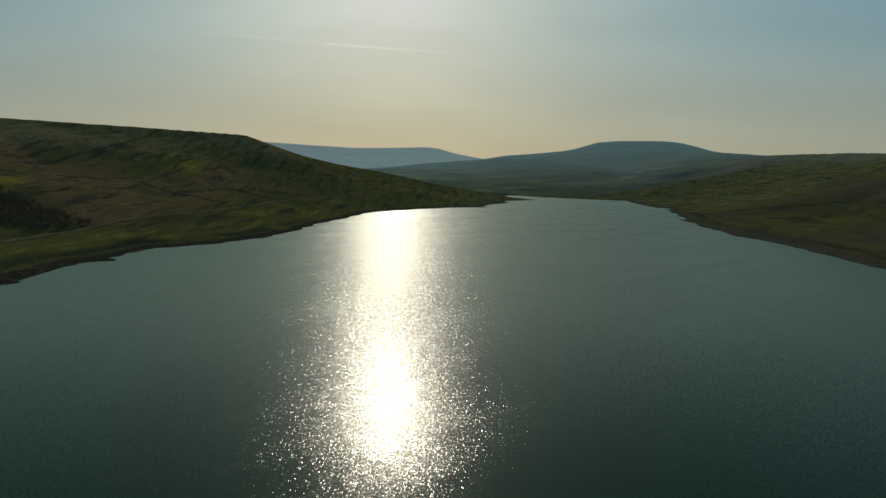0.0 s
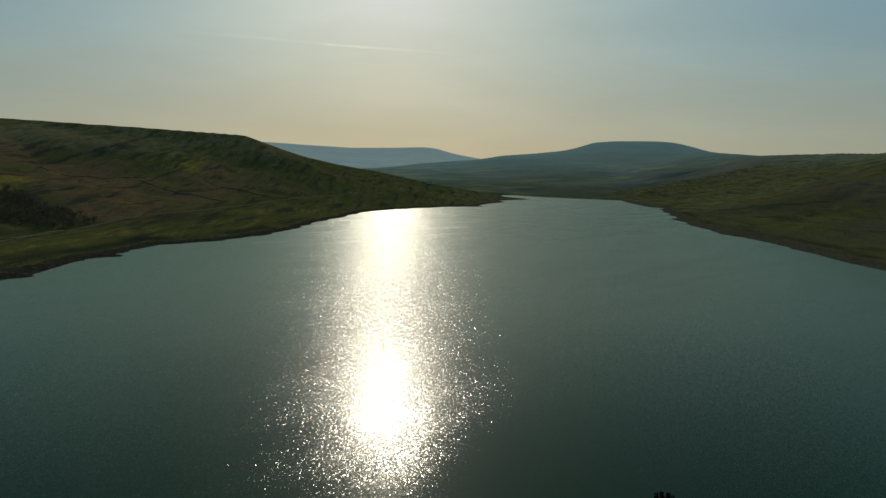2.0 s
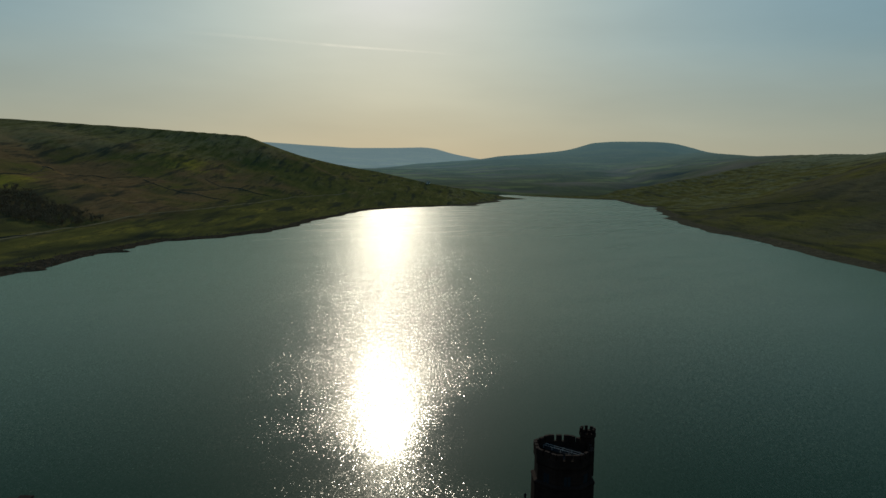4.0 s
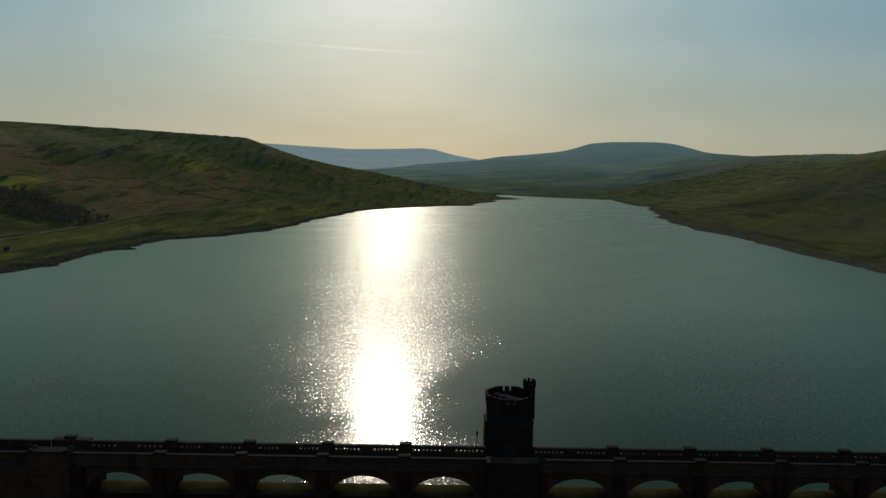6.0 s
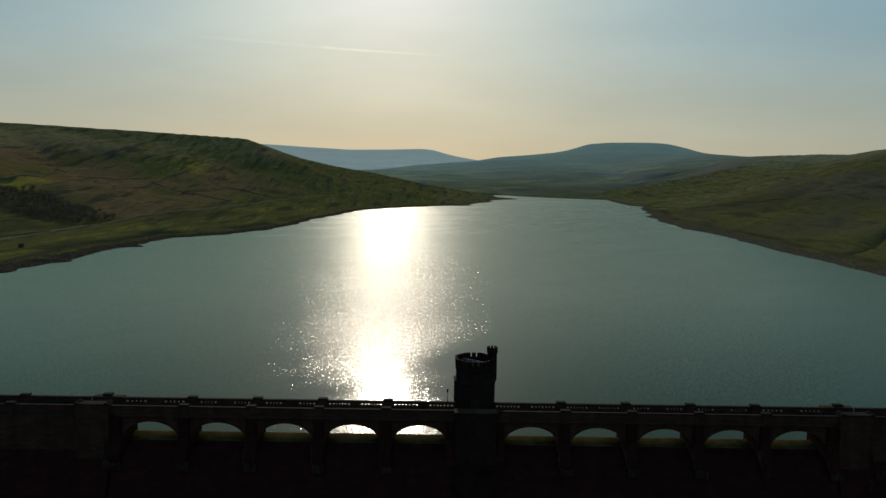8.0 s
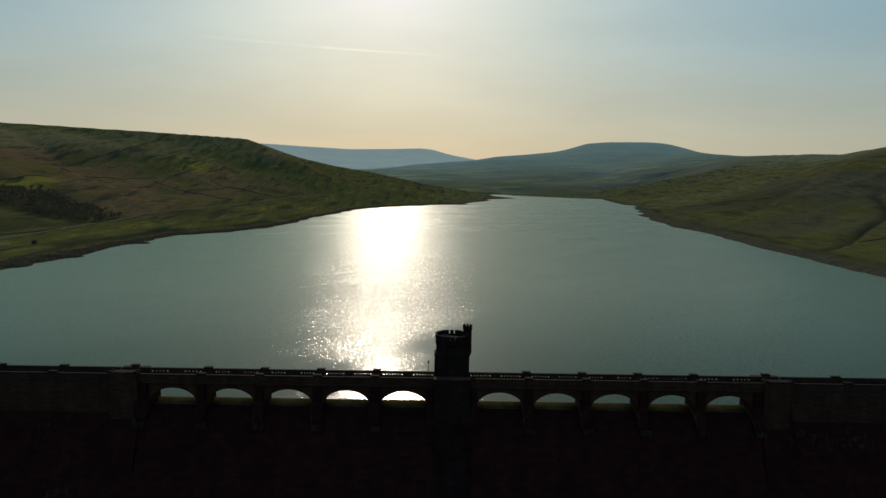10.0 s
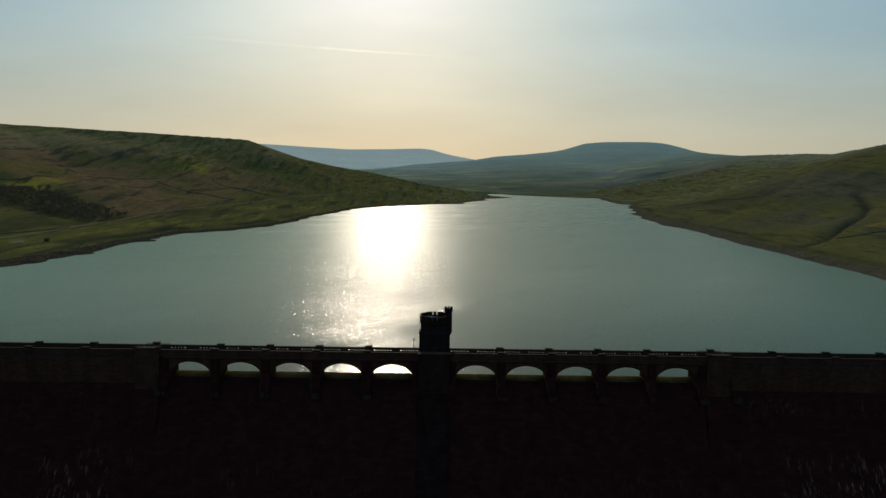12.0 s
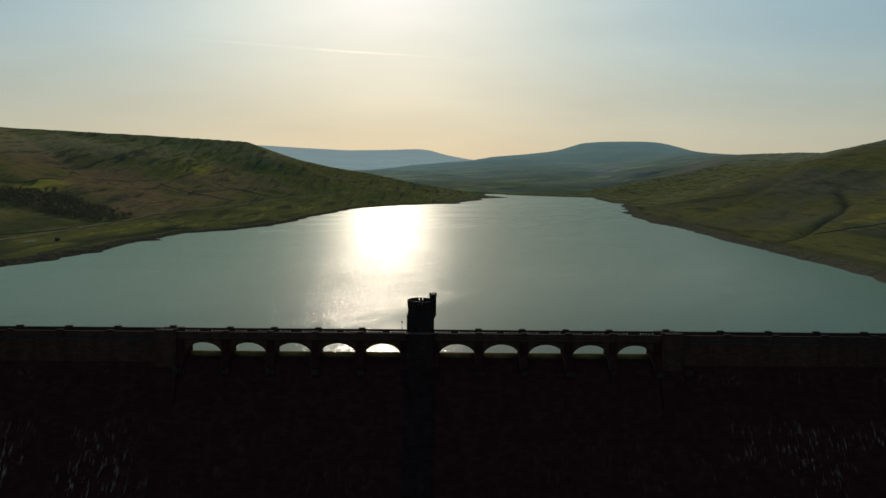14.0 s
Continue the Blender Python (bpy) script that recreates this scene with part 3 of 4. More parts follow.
def fell_shape(tops, reach, seed, relief, flank=False):
    def shape(x, y):
        dist, _ = line_distance(x, y, tops)
        at = np.linspace(0, len(tops) - 1, 24 * len(tops))
        z = weight = 0.0
        for px, py, pz in zip(*(np.interp(at, range(len(tops)), [p[k] for p in tops]) for k in range(3))):
            d = np.hypot(x - px, y - py)
            w = 1 / (d + 20) ** 5
            z, weight = z + w * pz * (1 - np.maximum(d - 30, 0) / reach), weight + w
        z = z / weight + fbm(x, y, 300, 4, seed) * relief * np.clip(dist / 200, 0, 1)
        if flank:
            z = np.maximum(z, land(x, y, True) * smooth_step(250, 600, x) - 1 - 30 * (1 - smooth_step(1440, 1500, y)) * smooth_step(250, 420, x))
        cd, where = line_distance(x, y, CLOUGH)
        z = np.maximum(z, np.where(y < 1650, 2.5, z)) - 9 * (1 - smooth_step(1440, 1480, y))
        clough = smooth_step(0.3, 1.2, where) * np.exp(-(cd / (22 + 12 * where)) ** 2) * (0.75 + 0.4 * fbm(x, y, 60, 3, 91)) * flank
        return z - 9 * clough, {"clough": clough}
    return shape


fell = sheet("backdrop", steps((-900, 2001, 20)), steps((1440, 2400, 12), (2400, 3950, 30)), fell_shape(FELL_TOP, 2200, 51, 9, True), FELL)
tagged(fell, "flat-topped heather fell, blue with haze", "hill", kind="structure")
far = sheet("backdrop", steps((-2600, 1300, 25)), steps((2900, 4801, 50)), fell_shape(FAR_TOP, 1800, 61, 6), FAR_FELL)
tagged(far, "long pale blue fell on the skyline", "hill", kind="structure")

bm = bmesh.new()
corners = [bm.verts.new((x, y, 0)) for y in (0.5, 1560) for x in (-420, 420)]
bm.faces.new((corners[0], corners[1], corners[3], corners[2]))
tagged(part("water", bm, WATER), "calm grey-green reservoir water with fine ripples", "water", kind="structure")

# ---- dam ----
BAY, HALF_TOWER = 11.0, 3.65
ARCH = [HALF_TOWER + BAY * (i + 0.5) for i in range(5)]       # arch centres, either side of the tower
END = HALF_TOWER + BAY * 5                                    # where the arches end
ROAD_Z, COPE_Z = 8.1, 9.4
NEAR_Y, FAR_Y = -4.31, 0.0

dam = thing("dam", "long soot-blackened gritstone dam with an arched spillway", "dam", kind="structure")
weir_line = [(1.0, 0.3), (1.0, 2.9), (0.9, 3.2)] + [(0.6 - 0.35 * k, 3.42 - 0.075 * (0.35 * k) ** 2) for k in range(9)] + [(-2.2, 0.3)]
# below the sill the unlit overflow takes darker masonry, its shade put into colour
face_line = [(0.99, -66), (0.99, 0.3), (-2.2, 0.3), (-2.2, 2.82), (-2.9, 2.5), (-3.6, 2.05), (-4.4, 1.4), (-5.3, 0.3), (-6.4, -1.5), (-8, -4.3), (-45, -66)]
solid_line = [(1.0, -66), (1.0, 1.9), (-4.7, 1.9), (-5.0, 1.7), (-8, -5.6), (-45, -66)]
for s in (-1, 1):
    for c in ARCH:
        part("weir", section(bmesh.new(), weir_line, s * c - 5.5, s * c + 5.5), WEIR, dam, "rounded weathered spillway sill", True)
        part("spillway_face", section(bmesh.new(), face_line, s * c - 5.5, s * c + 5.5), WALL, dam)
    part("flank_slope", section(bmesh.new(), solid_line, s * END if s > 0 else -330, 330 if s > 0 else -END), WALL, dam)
    part("flank_wall", box(s * END if s > 0 else -330, 330 if s > 0 else -END, -4.6, 0.996, 1.9, 7.6), STONE, dam)
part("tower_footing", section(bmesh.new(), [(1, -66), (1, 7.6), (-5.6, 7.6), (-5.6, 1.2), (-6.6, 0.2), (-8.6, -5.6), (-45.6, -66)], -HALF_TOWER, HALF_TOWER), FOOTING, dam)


def arch_bay():
    """The spandrel wall over one opening, as a solid with an elliptical soffit."""
    bm = bmesh.new()
    n, half, spring, rise, top = 20, 4.62, 3.3, 3.45, 7.6
    lo, hi = [], []
    for i in range(n + 1):
        a = math.pi * i / n
        x = -half * math.cos(a)
        lo.append((x, spring + rise * math.sin(a) ** 0.92))
        hi.append((x, top))
    lo = [(-BAY / 2 + 0.9, spring)] + lo + [(BAY / 2 - 0.9, spring)]
    hi = [(-BAY / 2 + 0.9, top)] + hi + [(BAY / 2 - 0.9, top)]
    grid = [[bm.verts.new((x, y, z)) for x, z in row] for y in (-4.35, 0.75) for row in (lo, hi)]
    for i in range(len(lo) - 1):
        for p, q in ((0, 1), (3, 2), (2, 0), (1, 3)):
            bm.faces.new((grid[p][i], grid[p][i + 1], grid[q][i + 1], grid[q][i]))
    bmesh.ops.remove_doubles(bm, verts=bm.verts, dist=0.001)
    return bm


def arch_ring():
    """Voussoirs standing a little proud round the opening."""
    bm = bmesh.new()
    n, half, spring, rise = 17, 4.62, 3.3, 3.45
    for i in range(n):
        c = []
        for k, o in ((i + 0.06, 0.0), (i + 0.94, 0.0), (i + 0.94, 0.55), (i + 0.06, 0.55)):
            a = math.pi * k / n
            c.append((-(half + o) * math.cos(a), spring + (rise + o) * math.sin(a) ** 0.92))
        c = [(max(min(x, 4.6), -4.6) if o else x, min(z, 7.45)) for (x, z), o in zip(c, (0, 0, 1, 1))]
        f = [bm.verts.new((x, -4.43, z)) for x, z in c]
        b = [bm.verts.new((x, -4.35, z)) for x, z in c]
        bm.faces.new(f)
        for j in range(4):
            bm.faces.new((f[j], f[(j + 1) % 4], b[(j + 1) % 4], b[j]))
    return bm


def pier_mesh():
    """A pier with a pilaster, a stepped foot and a buttress running down the overflow."""
    bm = bmesh.new()
    section(bm, [(1.6, -6), (1.6, 7.6), (-4.6, 7.6), (-4.6, 4.9), (-4.9, 4.3), (-6.0, 1.8), (-6.2, 0.9), (-6.3, -1.5), (-3, -1.5)], -0.9, 0.9)
    block(bm, -0.7, 0.7, -4.95, -4.6, 4.7, 7.6, 0.06)
    return bm


def pier_foot(seed):
    """Broken, lime-washed steps down one flank and round the foot of a pier."""
    bm = bmesh.new()
    rng = random.Random(seed)
    for k in range(5):
        z = 3.6 - 0.6 * k
        y = -5.05 - 0.25 * k
        w = rng.uniform(0.18, 0.42)
        block(bm, -0.9 - w * 0.5, -0.86, y - rng.uniform(0.2, 0.4), y + 0.4, z - rng.uniform(0.5, 0.8), z, 0.05)
    for k in range(4):
        x = -0.8 + 0.5 * k
        block(bm, x, x + rng.uniform(0.4, 0.55), -6.5 - rng.uniform(0, 0.25), -6.0, -0.7, 0.75 - rng.uniform(0, 0.6), 0.06)
    return bm


first_bay = first_ring = first_pier = None
for s in (-1, 1):
    for i, c in enumerate(ARCH):
        if first_bay is None:
            first_bay = part("arch", arch_bay(), STONE, dam)
            first_ring = part("arch_ring", arch_ring(), STONE, dam)
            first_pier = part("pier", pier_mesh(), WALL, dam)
            first_bay.location.x = first_ring.location.x = s * c
            first_pier.location.x = s * (c + BAY / 2)
        else:
            same(first_bay, "arch", s * c, parent=dam)
            same(first_ring, "arch_ring", s * c, parent=dam)
            same(first_pier, "pier", s * (c + BAY / 2), parent=dam)
        foot = part("pier_foot", pier_foot(int(c) + (40 if s > 0 else 0)), WASHED, dam, "broken lime-washed foot stones")
        foot.location.x = s * (c + BAY / 2)
    # half pier against the tower
    same(first_pier, "pier", s * (HALF_TOWER + 0.2), parent=dam)
    # end pylon
    bm = bmesh.new()
    x0, x1 = sorted((s * 59.5, s * 64.8))
    block(bm, x0, x1, -5.5, -3.9, -8, 9.75, 0.08)
    block(bm, x0, x1, 0.3, 1.6, -8, 9.3, 0.08)
    part("end_pylon", bm, STONE, dam, "heavy square end pylon")
    part("pylon_cap", box(x0 - 0.15, x1 + 0.15, -5.65, -3.75, 9.75, 9.95, bevel=0.05), CAP, dam)
    for x in (x0 + 0.3, x1 - 0.3):
        for y in (-5.3, -4.1):
            part("corner_stone", box(x - 0.3, x + 0.3, y - 0.25, y + 0.25, 9.95, 10.15, bevel=0.04), COPING, dam, "pale corner stone")
    bm = section(bmesh.new(), [(-4.7, -8), (-5.5, 0.8), (-6.4, 0.0), (-9.6, -8)], x0 - 0.3, x1 + 0.3)
    part("pylon_foot", bm, WALL, dam)
    washed = part("pier_foot", pier_foot(90 if s > 0 else 91), WASHED, dam, "broken lime-washed foot stones")
    washed.location = (x1 + 0.6, -0.9, 0.6)

part("crest_road", box(-330, 330, -4.55, 0.85, 7.6, ROAD_Z), ROAD, dam, "worn crest roadway")
part("cornice", box(-END, -HALF_TOWER, -4.75, -4.35, 7.55, 7.95, bevel=0.06), STONE, dam)
part("cornice", box(HALF_TOWER, END, -4.75, -4.35, 7.55, 7.95, bevel=0.06), STONE, dam)
part("tower_bay", box(-3.4, 3.4, -6.0, -4.4, -6, COPE_Z, bevel=0.08), TOWER_STONE, dam)
part("tower_bay_coping", box(-3.55, 3.55, -6.15, -4.0, COPE_Z, COPE_Z + 0.2, bevel=0.05), STONE, dam)


def parapet_bay(length, pierced, count=4, edge=0.6, mid=2.9):
    """One stretch of parapet between two posts, centred on its place; its top is the coping."""
    root = new("parapet")
    part("plinth", box(-length / 2, length / 2, -0.26, 0.26, 0, 0.54 if pierced else 1.1), STONE, root)
    part("coping", box(-length / 2, length / 2, -0.3, 0.3, 1.1, 1.3, bevel=0.04), COPING, root, "dark weathered coping")
    if pierced:
        part("rail", box(-length / 2, length / 2, -0.26, 0.26, 0.82, 1.1), STONE, root)
        part("end_panel", box(-length / 2, -length / 2 + edge, -0.25, 0.25, 0.54, 0.82), STONE, root)
        part("end_panel", box(length / 2 - edge, length / 2, -0.25, 0.25, 0.54, 0.82), STONE, root)
        part("middle_panel", box(-mid / 2, mid / 2, -0.25, 0.25, 0.54, 0.82), STONE, root)
        run = length / 2 - edge - mid / 2
        bal = None
        for s in (-1, 1):
            for k in range(1, count + 1):
                x = s * (mid / 2 + run * k / (count + 1))
                if bal is None:
                    bal = part("baluster", box(-0.16, 0.16, -0.25, 0.25, 0.54, 0.82, bevel=0.02), STONE, root)
                    bal.location.x = x
                else:
                    same(bal, "baluster", x, parent=root)
    return root


def post_thing():
    root = new("parapet_post")
    part("post", box(-0.7, 0.7, -0.4, 0.4, 0, 1.36, bevel=0.03), STONE, root)
    part("cap", box(-0.82, 0.82, -0.5, 0.5, 1.36, 1.64, bevel=0.07), CAP, root, "broad weathered cap stone")
    return root


proto = {}


def place(kind, key, make, label, category, group, x, y):
    if key not in proto:
        proto[key] = make()
        tagged(proto[key], label, category, group)
        proto[key].location = (x, y, ROAD_Z)
    else:
        copy_thing(proto[key], pose(x, y, ROAD_Z))


SIDE_POSTS = [62.3, 75.8] + [75.8 + 12.2 * k for k in range(1, 15)]
for y in (FAR_Y, NEAR_Y):
    for s in (-1, 1):
        for i in range(1, 5):
            place("post", "post", post_thing, "square stone parapet post with a broad cap", "post", "posts of the dam parapet", s * (HALF_TOWER + BAY * i), y)
        # the stretch beside the tower runs up to its wall
        c = (3.3 + HALF_TOWER + BAY - 0.7) / 2
        place("bay", "first" if y == FAR_Y else "first blind", lambda: parapet_bay(HALF_TOWER + BAY - 0.7 - 3.3, y == FAR_Y, 6, 0.35, 1.9), "pierced stone parapet running up to the tower" if y == FAR_Y else "solid stone parapet below the tower", "parapet", "parapets of the arched spillway", s * c, y)
        for c in ARCH[1:4]:
            wide = c == ARCH[1]
            place("bay", ("wide " if wide else "") + ("pierced" if y == FAR_Y else "blind"), lambda: parapet_bay(BAY - 1.4, y == FAR_Y, *((6, 0.35, 1.9) if wide else ())), "pierced stone parapet with square balusters" if y == FAR_Y else "solid stone parapet above the spillway arches", "parapet", "parapets of the arched spillway", s * c, y)
        x = s * (HALF_TOWER + BAY * 4 + 0.7 + (59.5 - HALF_TOWER - BAY * 4 - 0.7) / 2)
        place("bay", "long" if y == FAR_Y else "long blind", lambda: parapet_bay(59.5 - HALF_TOWER - BAY * 4 - 0.7, y == FAR_Y), "pierced stone parapet with square balusters beside the end pylon" if y == FAR_Y else "solid stone parapet beside the end pylon", "parapet", "parapets of the arched spillway", x, y)
        for a, b in zip(SIDE_POSTS, SIDE_POSTS[1:]):
            a = 64.8 if a < 68 else a + 0.7
            key = "solid%.1f" % (b - a)
            place("bay", key, lambda: parapet_bay(b - a - 0.7, False), "solid stone parapet with a plain coping", "parapet", "solid parapets of the dam", s * (a + b - 0.7) / 2, y)
            place("post", "post", post_thing, "", "", "", s * b, y)
        if y == FAR_Y:
            place("post", "post", post_thing, "", "", "", s * 62.3, y + 0.9)

# ---- tower ----
TX, TY = 0.0, 2.3
tower = thing("gate_tower", "dark octagonal stone valve tower with battlements and stair turret", "tower")
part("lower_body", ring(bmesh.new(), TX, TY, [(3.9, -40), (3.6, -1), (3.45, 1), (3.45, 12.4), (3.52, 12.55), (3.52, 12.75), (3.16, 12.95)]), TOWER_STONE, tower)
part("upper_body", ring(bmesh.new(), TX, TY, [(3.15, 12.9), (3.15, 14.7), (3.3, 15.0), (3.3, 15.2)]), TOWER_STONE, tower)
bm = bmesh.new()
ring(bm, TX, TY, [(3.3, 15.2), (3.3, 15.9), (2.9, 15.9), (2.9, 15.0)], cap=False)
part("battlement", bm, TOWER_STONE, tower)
merlon = None
for f in range(8):
    a = radians(45 * f)
    for k in (-1, 0, 1):
        off = k * 0.93
        x = TX + 3.15 * math.cos(a) - off * math.sin(a)
        y = TY + 3.15 * math.sin(a) + off * math.cos(a)
        if merlon is None:
            merlon = part("merlon", box(-0.2, 0.2, -0.34, 0.34, 15.85, 16.6, bevel=0.03), TOWER_STONE, tower)
            merlon.location = (x, y, 0)
        else:
            same(merlon, "merlon", x, y, 0, 45 * f, tower)
bm = ring(bmesh.new(), TX, TY, [(3.0, 14.7), (2.9, 14.85), (0.25, 15.4), (0.02, 15.45)])
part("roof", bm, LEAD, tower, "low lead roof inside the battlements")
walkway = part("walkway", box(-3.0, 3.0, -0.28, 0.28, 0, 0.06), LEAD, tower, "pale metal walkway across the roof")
walkway.matrix_basis = pose(TX + 0.3, TY, 15.5, 0, 0, -38)
for s in (-1, 1):
    rail = bmesh.new()
    tube(rail, (-2.8, s * 0.28, 0.45), (2.8, s * 0.28, 0.45), 0.025, 0.025)
    for k in range(6):
        tube(rail, (-2.8 + 1.12 * k, s * 0.28, 0.05), (-2.8 + 1.12 * k, s * 0.28, 0.45), 0.025, 0.025)
    part("hand_rail", rail, PALE_RAIL, walkway)
turret = part("stair_turret", ring(bmesh.new(), 3.1, 3.9, [(0.5, 11.6), (0.85, 12.4), (0.82, 17.0), (0.93, 17.2), (0.93, 17.6), (0.65, 17.6), (0.65, 17.3)]), TOWER_STONE, tower)
m2 = None
for f in range(8):
    a = radians(45 * f)
    x, y = 3.1 + 0.8 * math.cos(a), 3.9 + 0.8 * math.sin(a)
    if m2 is None:
        m2 = part("merlon", box(-0.13, 0.13, -0.17, 0.17, 17.55, 18.1, bevel=0.02), TOWER_STONE, turret)
        m2.location = (x, y, 0)
    else:
        same(m2, "merlon", x, y, 0, 45 * f, turret)
# windows on the facets, door to the road
for f, z in ((-2, 13.4), (-3, 13.4), (-1, 13.4), (-3, 10.6), (-1, 10.6)):
    a = 45 * f
    r = 3.15 if z > 12.9 else 3.45
    win = part("window", box(-0.02, 0.03, -0.5, 0.5, z - 0.75, z + 0.75, bevel=0.02), TOWER_STONE, tower)
    win.matrix_basis = pose(TX + r * math.cos(radians(a)), TY + r * math.sin(radians(a)), 0, 0, 0, a)
    for s in (-1, 1):
        part("pane", box(0.02, 0.045, 0.04 if s > 0 else -0.38, 0.38 if s > 0 else -0.04, z - 0.62, z + 0.62), GLASS, win)
part("door", box(-0.7, 0.7, TY - 3.45 - 0.08, TY - 3.4, ROAD_Z, ROAD_Z + 2.1), TIMBER, tower, "dark timber door")
part("door_surround", box(-0.95, 0.95, TY - 3.45 - 0.05, TY - 3.42, ROAD_Z, ROAD_Z + 2.4), TOWER_STONE, tower)


def lamp_post(x, y, z):
    """A slim iron post with a small hooded lantern."""
    root = thing("lamp_post", "slim dark iron lamp post on the parapet beside the tower", "lamp post", at=(x, y, z))
    bm = bmesh.new()
    tube(bm, (0, 0, 0), (0, 0, 1.6), 0.05, 0.035, 8)
    tube(bm, (0, 0, 0), (0, 0, 0.25), 0.1, 0.06, 8)
    part("pole", bm, TIMBER, root)
    lantern = part("lantern", ring(bmesh.new(), 0, 0, [(0.05, 1.58), (0.11, 1.68), (0.14, 2.05), (0.09, 2.08)], 6), TIMBER, root)
    part("hood", ring(bmesh.new(), 0, 0, [(0.17, 2.06), (0.15, 2.1), (0.03, 2.24), (0.02, 2.32)], 6), LEAD, lantern)


lamp_post(-4.6, 0.0, COPE_Z)

# ---- on the hillsides ----
def height(x, y):
    return float(land(np.array([float(x)]), np.array([float(y)]))[0][0])


def draped(name, pts, width, tall, material, label, category, kind="", step=5.0, sink=0.4, uneven=0.15):
    """A wall or a track laid over the land along a line of plan points."""
    spots = []
    for (ax, ay), (bx, by) in zip(pts, pts[1:]):
        n = max(1, int(math.hypot(bx - ax, by - ay) / step))
        spots += [(ax + (bx - ax) * k / n, ay + (by - ay) * k / n) for k in range(n)]
    spots.append(pts[-1])
    bm = bmesh.new()
    rows = []
    for i, (x, y) in enumerate(spots):
        (px, py), (qx, qy) = spots[max(i - 1, 0)], spots[min(i + 1, len(spots) - 1)]
        k = math.hypot(qx - px, qy - py)
        nx, ny = -(qy - py) / k * width / 2, (qx - px) / k * width / 2
        z = height(x, y)
        zl, zr = height(x + nx, y + ny), height(x - nx, y - ny)
        up = tall * (1 + uneven * random.uniform(-1, 1))
        if tall > 0.5:
            rows.append([bm.verts.new(p) for p in ((x + nx, y + ny, min(zl, z) - sink), (x + nx * 0.6, y + ny * 0.6, z + up), (x - nx * 0.6, y - ny * 0.6, z + up), (x - nx, y - ny, min(zr, z) - sink))])
        else:
            rows.append([bm.verts.new(p) for p in ((x + nx, y + ny, zl - sink), (x + nx, y + ny, zl + tall), (x - nx, y - ny, zr + tall), (x - nx, y - ny, zr - sink))])
    for a, b in zip(rows, rows[1:]):
        for j in range(3):
            bm.faces.new((a[j], a[j + 1], b[j + 1], b[j]))
    bm.faces.new(rows[0])
    bm.faces.new(rows[-1][::-1])
    return tagged(part(name, bm, material), label, category, kind=kind)


draped("road", [(-270, 150), (-256, 250), (-254, 283), (-252, 323), (-254, 364), (-253, 426), (-249, 490), (-231, 533), (-215, 617), (-202, 722), (-175, 800), (-140, 880)], 2.5, 0.15, TRACK, "pale gravel track along the lake shore", "track", "structure", 4.0)
for pts in ([(-470, 440), (-419, 525), (-397, 544), (-390, 584), (-418, 665)], [(-331, 693), (-293, 663), (-258, 657), (-227, 651)], [(-290, 772), (-264, 747), (-235, 748), (-207, 749)], [(-275, 240), (-267, 270), (-259, 299), (-252, 335)],
            [(300, 770), (308, 721), (320, 612), (327, 575)], [(262, 311), (269, 307), (282, 298), (294, 284), (312, 262)], [(-420, 660), (-380, 672), (-335, 720)]):
    draped("dry_stone_wall", pts, 0.5, 0.52, RUBBLE, "weathered dry stone wall across rough pasture", "wall", step=3.0)


def bare_wood(polygon, count):
    """A stand of leafless trees: trunks, limbs and a haze of twigs."""
    bm = bmesh.new()
    xs, ys = [p[0] for p in polygon], [p[1] for p in polygon]
    rng = random.Random(5)
    made = 0
    while made < count:
        x, y = rng.uniform(min(xs), max(xs)), rng.uniform(min(ys), max(ys))
        if not inside(np.array([x]), np.array([y]), polygon)[0]:
            continue
        made += 1
        z, tall = height(x, y), rng.uniform(3.0, 5.6)
        top = Vector((x + rng.uniform(-0.6, 0.6), y + rng.uniform(-0.6, 0.6), z + tall * 0.75))
        tube(bm, (x, y, z - 0.5), top, 0.15, 0.05, 4)
        for _ in range(9):
            base = Vector((x, y, z)).lerp(top, rng.uniform(0.35, 0.9))
            a, r = rng.uniform(0, math.tau), rng.uniform(1.0, 2.4)
            tip = base + Vector((r * math.cos(a), r * math.sin(a), rng.uniform(0.8, 2.2)))
            tube(bm, base, tip, 0.08, 0.03, 3)
            for _ in range(20):
                p = base.lerp(tip, rng.uniform(0.4, 1.1))
                q = p + Vector((rng.uniform(-0.9, 0.9), rng.uniform(-0.9, 0.9), rng.uniform(0.2, 1.1)))
                w = Vector((rng.uniform(-1, 1), rng.uniform(-1, 1), rng.uniform(-0.3, 0.3))) * 0.13
                bm.faces.new([bm.verts.new(v) for v in (p - w, p + w, q)])
    me = bpy.data.meshes.new("bare_wood")
    bm.to_mesh(me)
    bm.free()
    me.materials.append(BARK)
    return tagged(new("bare_wood", me), "dark leafless woodland on the slope above the track", "woodland", kind="stuff")


bare_wood(WOOD, 620)


def scatter(name, count, spread, shape, material, label, category, seed):
    """Many small things as one mesh. spread(rng) gives a plan point or None, shape(rng, place) vertices and faces."""
    rng = random.Random(seed)
    spots = [p for p in (spread(rng) for _ in range(count)) if p]
    z = land(np.array([p[0] for p in spots], float), np.array([p[1] for p in spots], float))[0]
    co, faces = [], []
    for (x, y), h in zip(spots, z):
        v, f = shape(rng, Vector((x, y, float(h))))
        faces += [tuple(i + len(co) for i in t) for t in f]
        co += v
    me = bpy.data.meshes.new(name)
    me.from_pydata([tuple(v) for v in co], [], faces)
    me.materials.append(material)
    return tagged(new(name, me), label, category, kind="stuff")


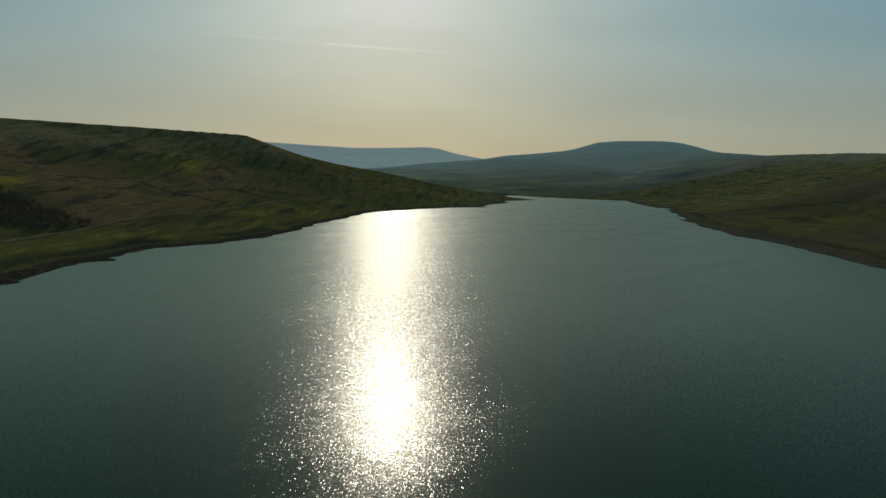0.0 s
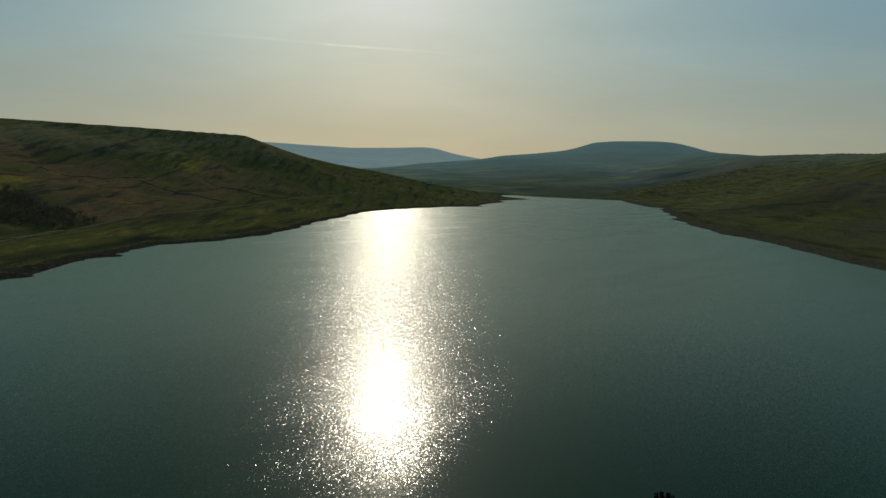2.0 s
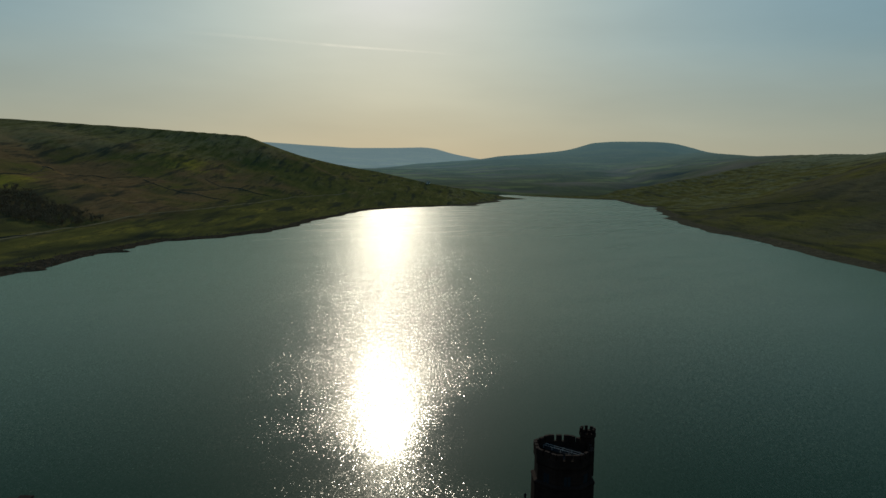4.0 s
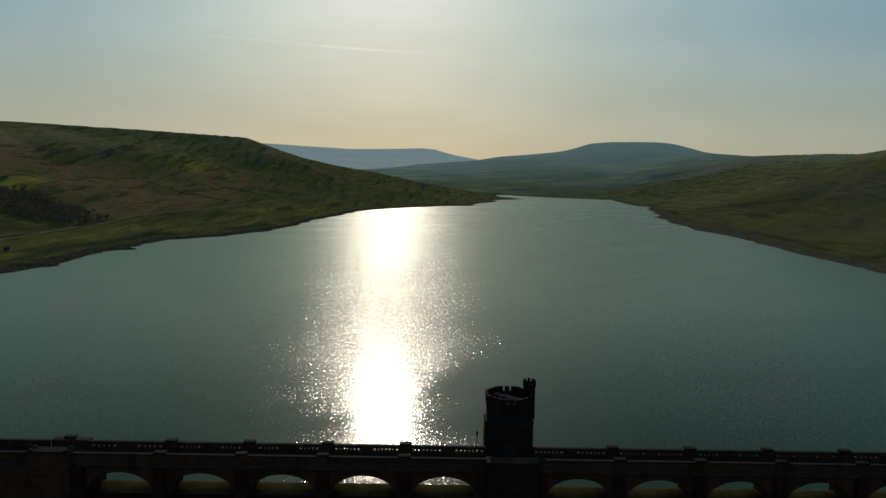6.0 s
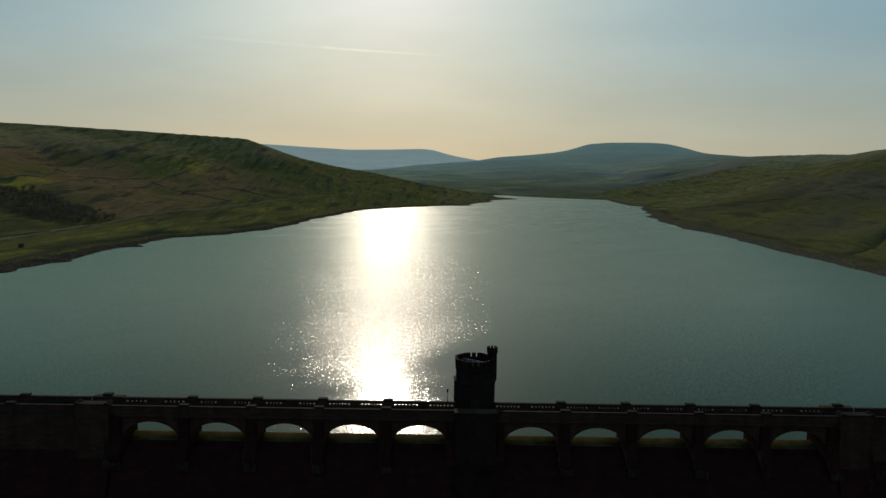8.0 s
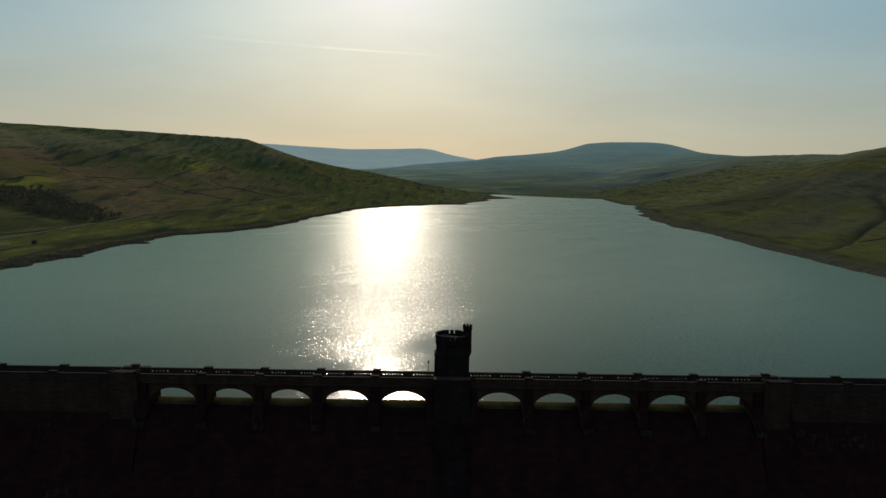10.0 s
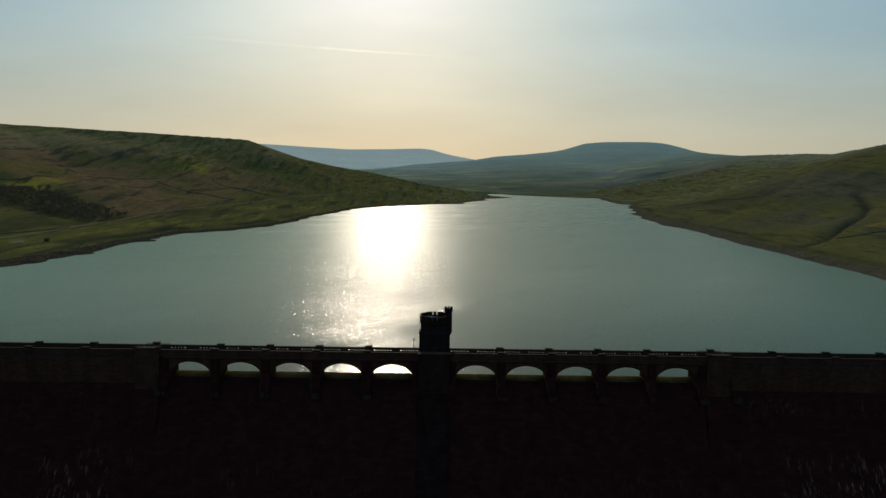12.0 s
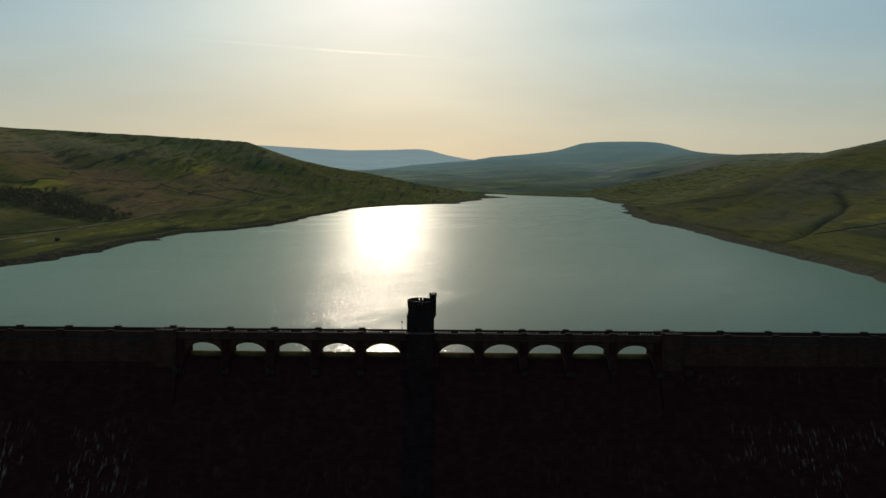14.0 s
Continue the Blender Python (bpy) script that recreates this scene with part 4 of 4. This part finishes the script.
def along_shore(rng):
    """A place on the stony margin of the lake, thicker near the dam."""
    i = rng.choice([1, 2, 3, 4, 5, 6, 7, 8, 9, 10, 31, 32, 33, 34, 35, 36, 37])
    (ax, ay), (bx, by) = SHORE[i], SHORE[i + 1]
    t, off = rng.random(), rng.uniform(-3, 12)
    k = math.hypot(bx - ax, by - ay)
    return ax + (bx - ax) * t - (by - ay) / k * off, ay + (by - ay) * t + (bx - ax) / k * off


def boulder(rng, c):
    r = rng.uniform(0.12, 0.3) * rng.choice((1, 1, 1, 1.8))
    v = [c + Vector((r * rng.uniform(0.7, 1.3) * math.cos(a), r * rng.uniform(0.7, 1.3) * math.sin(a), -0.2)) for a in (0, 1.25, 2.5, 3.8, 5.0)]
    v += [c + Vector((0.6 * r * rng.uniform(0.6, 1.2) * math.cos(a), 0.6 * r * rng.uniform(0.6, 1.2) * math.sin(a), r * rng.uniform(0.5, 0.9))) for a in (0, 1.25, 2.5, 3.8, 5.0)]
    return v, [(i, (i + 1) % 5, 5 + (i + 1) % 5, 5 + i) for i in range(5)] + [(5, 6, 7, 8, 9)]


def on_pasture(rng):
    west = rng.random() < 0.5
    x, y = (rng.uniform(-430, -190), rng.uniform(140, 700)) if west else (rng.uniform(222, 420), rng.uniform(120, 640))
    return None if inside(np.array([x]), np.array([y]), SHORE)[0] else (x, y)


def rush_clump(rng, c):
    co, fs = [], []
    r, h = rng.uniform(0.2, 0.5), rng.uniform(0.2, 0.5)
    for k in range(6):
        a = rng.uniform(0, math.tau)
        p = c + Vector((0.4 * r * math.cos(a), 0.4 * r * math.sin(a), -0.1))
        side = Vector((-math.sin(a), math.cos(a), 0)) * r * 0.35
        co += [p - side, p + side, p + Vector((r * math.cos(a), r * math.sin(a), h))]
        fs.append((3 * k, 3 * k + 1, 3 * k + 2))
    return co, fs


SHINGLE = plain("shore_stone", (0.13, 0.105, 0.075), 1.0, 0.4, 0.5, 0.0, 0.0)
RUSH = plain("rushes", (0.13, 0.12, 0.045), 1.0, 0.4, 0.3, 0.0, 0.0)
scatter("shore_boulders", 2200, along_shore, boulder, SHINGLE, "dark boulders and stones along the drawn-down shore", "boulders", 21)
scatter("rush_clumps", 5200, on_pasture, rush_clump, RUSH, "clumps of dark rushes in rough pasture", "rushes", 22)


def farmhouse(x, y, turn, size):
    """A small gabled house with a chimney."""
    w, d, h = size
    root = thing("farmhouse", "small pale farmhouse with a slate roof on the far spur", "house", at=(x, y, height(x, y) - 0.3))
    root.rotation_euler.z = radians(turn)
    part("wall", section(bmesh.new(), [(-d / 2, 0), (d / 2, 0), (d / 2, h), (0, h + d * 0.4), (-d / 2, h)], -w / 2, w / 2), WHITEWASH, root)
    for s in (-1, 1):
        part("roof", section(bmesh.new(), [(s * (d / 2 + 0.3), h - 0.15), (s * (d / 2 + 0.3), h + 0.1), (0, h + d * 0.4 + 0.3), (0, h + d * 0.4 + 0.05)], -w / 2 - 0.2, w / 2 + 0.2), SLATE, root)
        part("chimney", box(s * w / 2 * 0.8 - 0.4, s * w / 2 * 0.8 + 0.4, -0.3, 0.3, h + d * 0.3, h + d * 0.4 + 1.2), RUBBLE, root)
        part("window", box(s * w / 4 - 0.5, s * w / 4 + 0.5, -d / 2 - 0.05, -d / 2 + 0.1, 1.0, 2.2), GLASS, root)
    part("door", box(-0.5, 0.5, -d / 2 - 0.05, -d / 2 + 0.1, 0.2, 2.2), TIMBER, root)
    return root


farmhouse(-36, 1312, 12, (6, 4, 3.0))


def hut(x, y):
    root = thing("stone_hut", "small dark stone hut with a dull roof beside the lake track", "hut", at=(x, y, height(x, y) - 0.3))
    part("wall", section(bmesh.new(), [(-0.9, 0), (0.9, 0), (0.9, 1.8), (0, 2.4), (-0.9, 1.8)], -1.1, 1.1), RUBBLE, root)
    for s in (-1, 1):
        part("roof", section(bmesh.new(), [(s * 1.1, 1.65), (s * 1.1, 1.8), (0, 2.55), (0, 2.42)], -1.25, 1.25), RUBBLE, root, "dull stone roof slope")
    part("door", box(-0.4, 0.4, -0.96, -0.88, 0.3, 1.75), TIMBER, root)


hut(-231, 268)
draped("retaining_wall", [(-240, 248), (-239, 253), (-238.5, 257)], 0.6, 0.9, LIME, "short pale concrete wall above the shore", "wall", step=2.0, uneven=0.02)

# ---- vapour trail ----
n = Nodes("vapour_trail")
n.done((0.0, 0.0, 0.0), 1.0)
# the strip itself is black; its sunlit white is put in as emission
n.plug(n.bsdf.inputs["Emission Color"], (1.0, 0.93, 0.8, 1))
n.plug(n.bsdf.inputs["Emission Strength"], 1.1)
fade = n.maths("MULTIPLY", n.attr("edge"), n.ramp(n.noise(0.006, 4, 0.6), (0.3, 0.15), (0.7, 1.0)))
n.plug(n.bsdf.inputs["Alpha"], n.maths("MULTIPLY", fade, 0.5))
TRAIL = n.mat
TRAIL_A, TRAIL_B = Vector((-1540, 4180, 815)), Vector((200, 4500, 760))
co, edge, quads = [], [], []
for i in range(41):
    t = i / 40
    c = TRAIL_A.lerp(TRAIL_B, t)
    half = 6 + 8 * (1 - t)
    for k, v in ((-1, 0.0), (-0.35, 1.0), (0.35, 1.0), (1, 0.0)):
        co.append((c.x, c.y, c.z + half * k + 3 * math.sin(9 * t)))
        edge.append(v * math.sin(math.pi * min(t, 1)) ** 0.8 * (0.35 + 0.65 * (0.45 < t < 0.9)))
quads = [(4 * i + k, 4 * i + k + 1, 4 * i + k + 5, 4 * i + k + 4) for i in range(40) for k in range(3)]
me = bpy.data.meshes.new("backdrop")
me.from_pydata(co, [], quads)
me.attributes.new("edge", "FLOAT", "POINT").data.foreach_set("value", edge)
me.materials.append(TRAIL)
tagged(new("backdrop", me), "thin white vapour trail high in the hazy sky", "vapour trail", kind="structure")
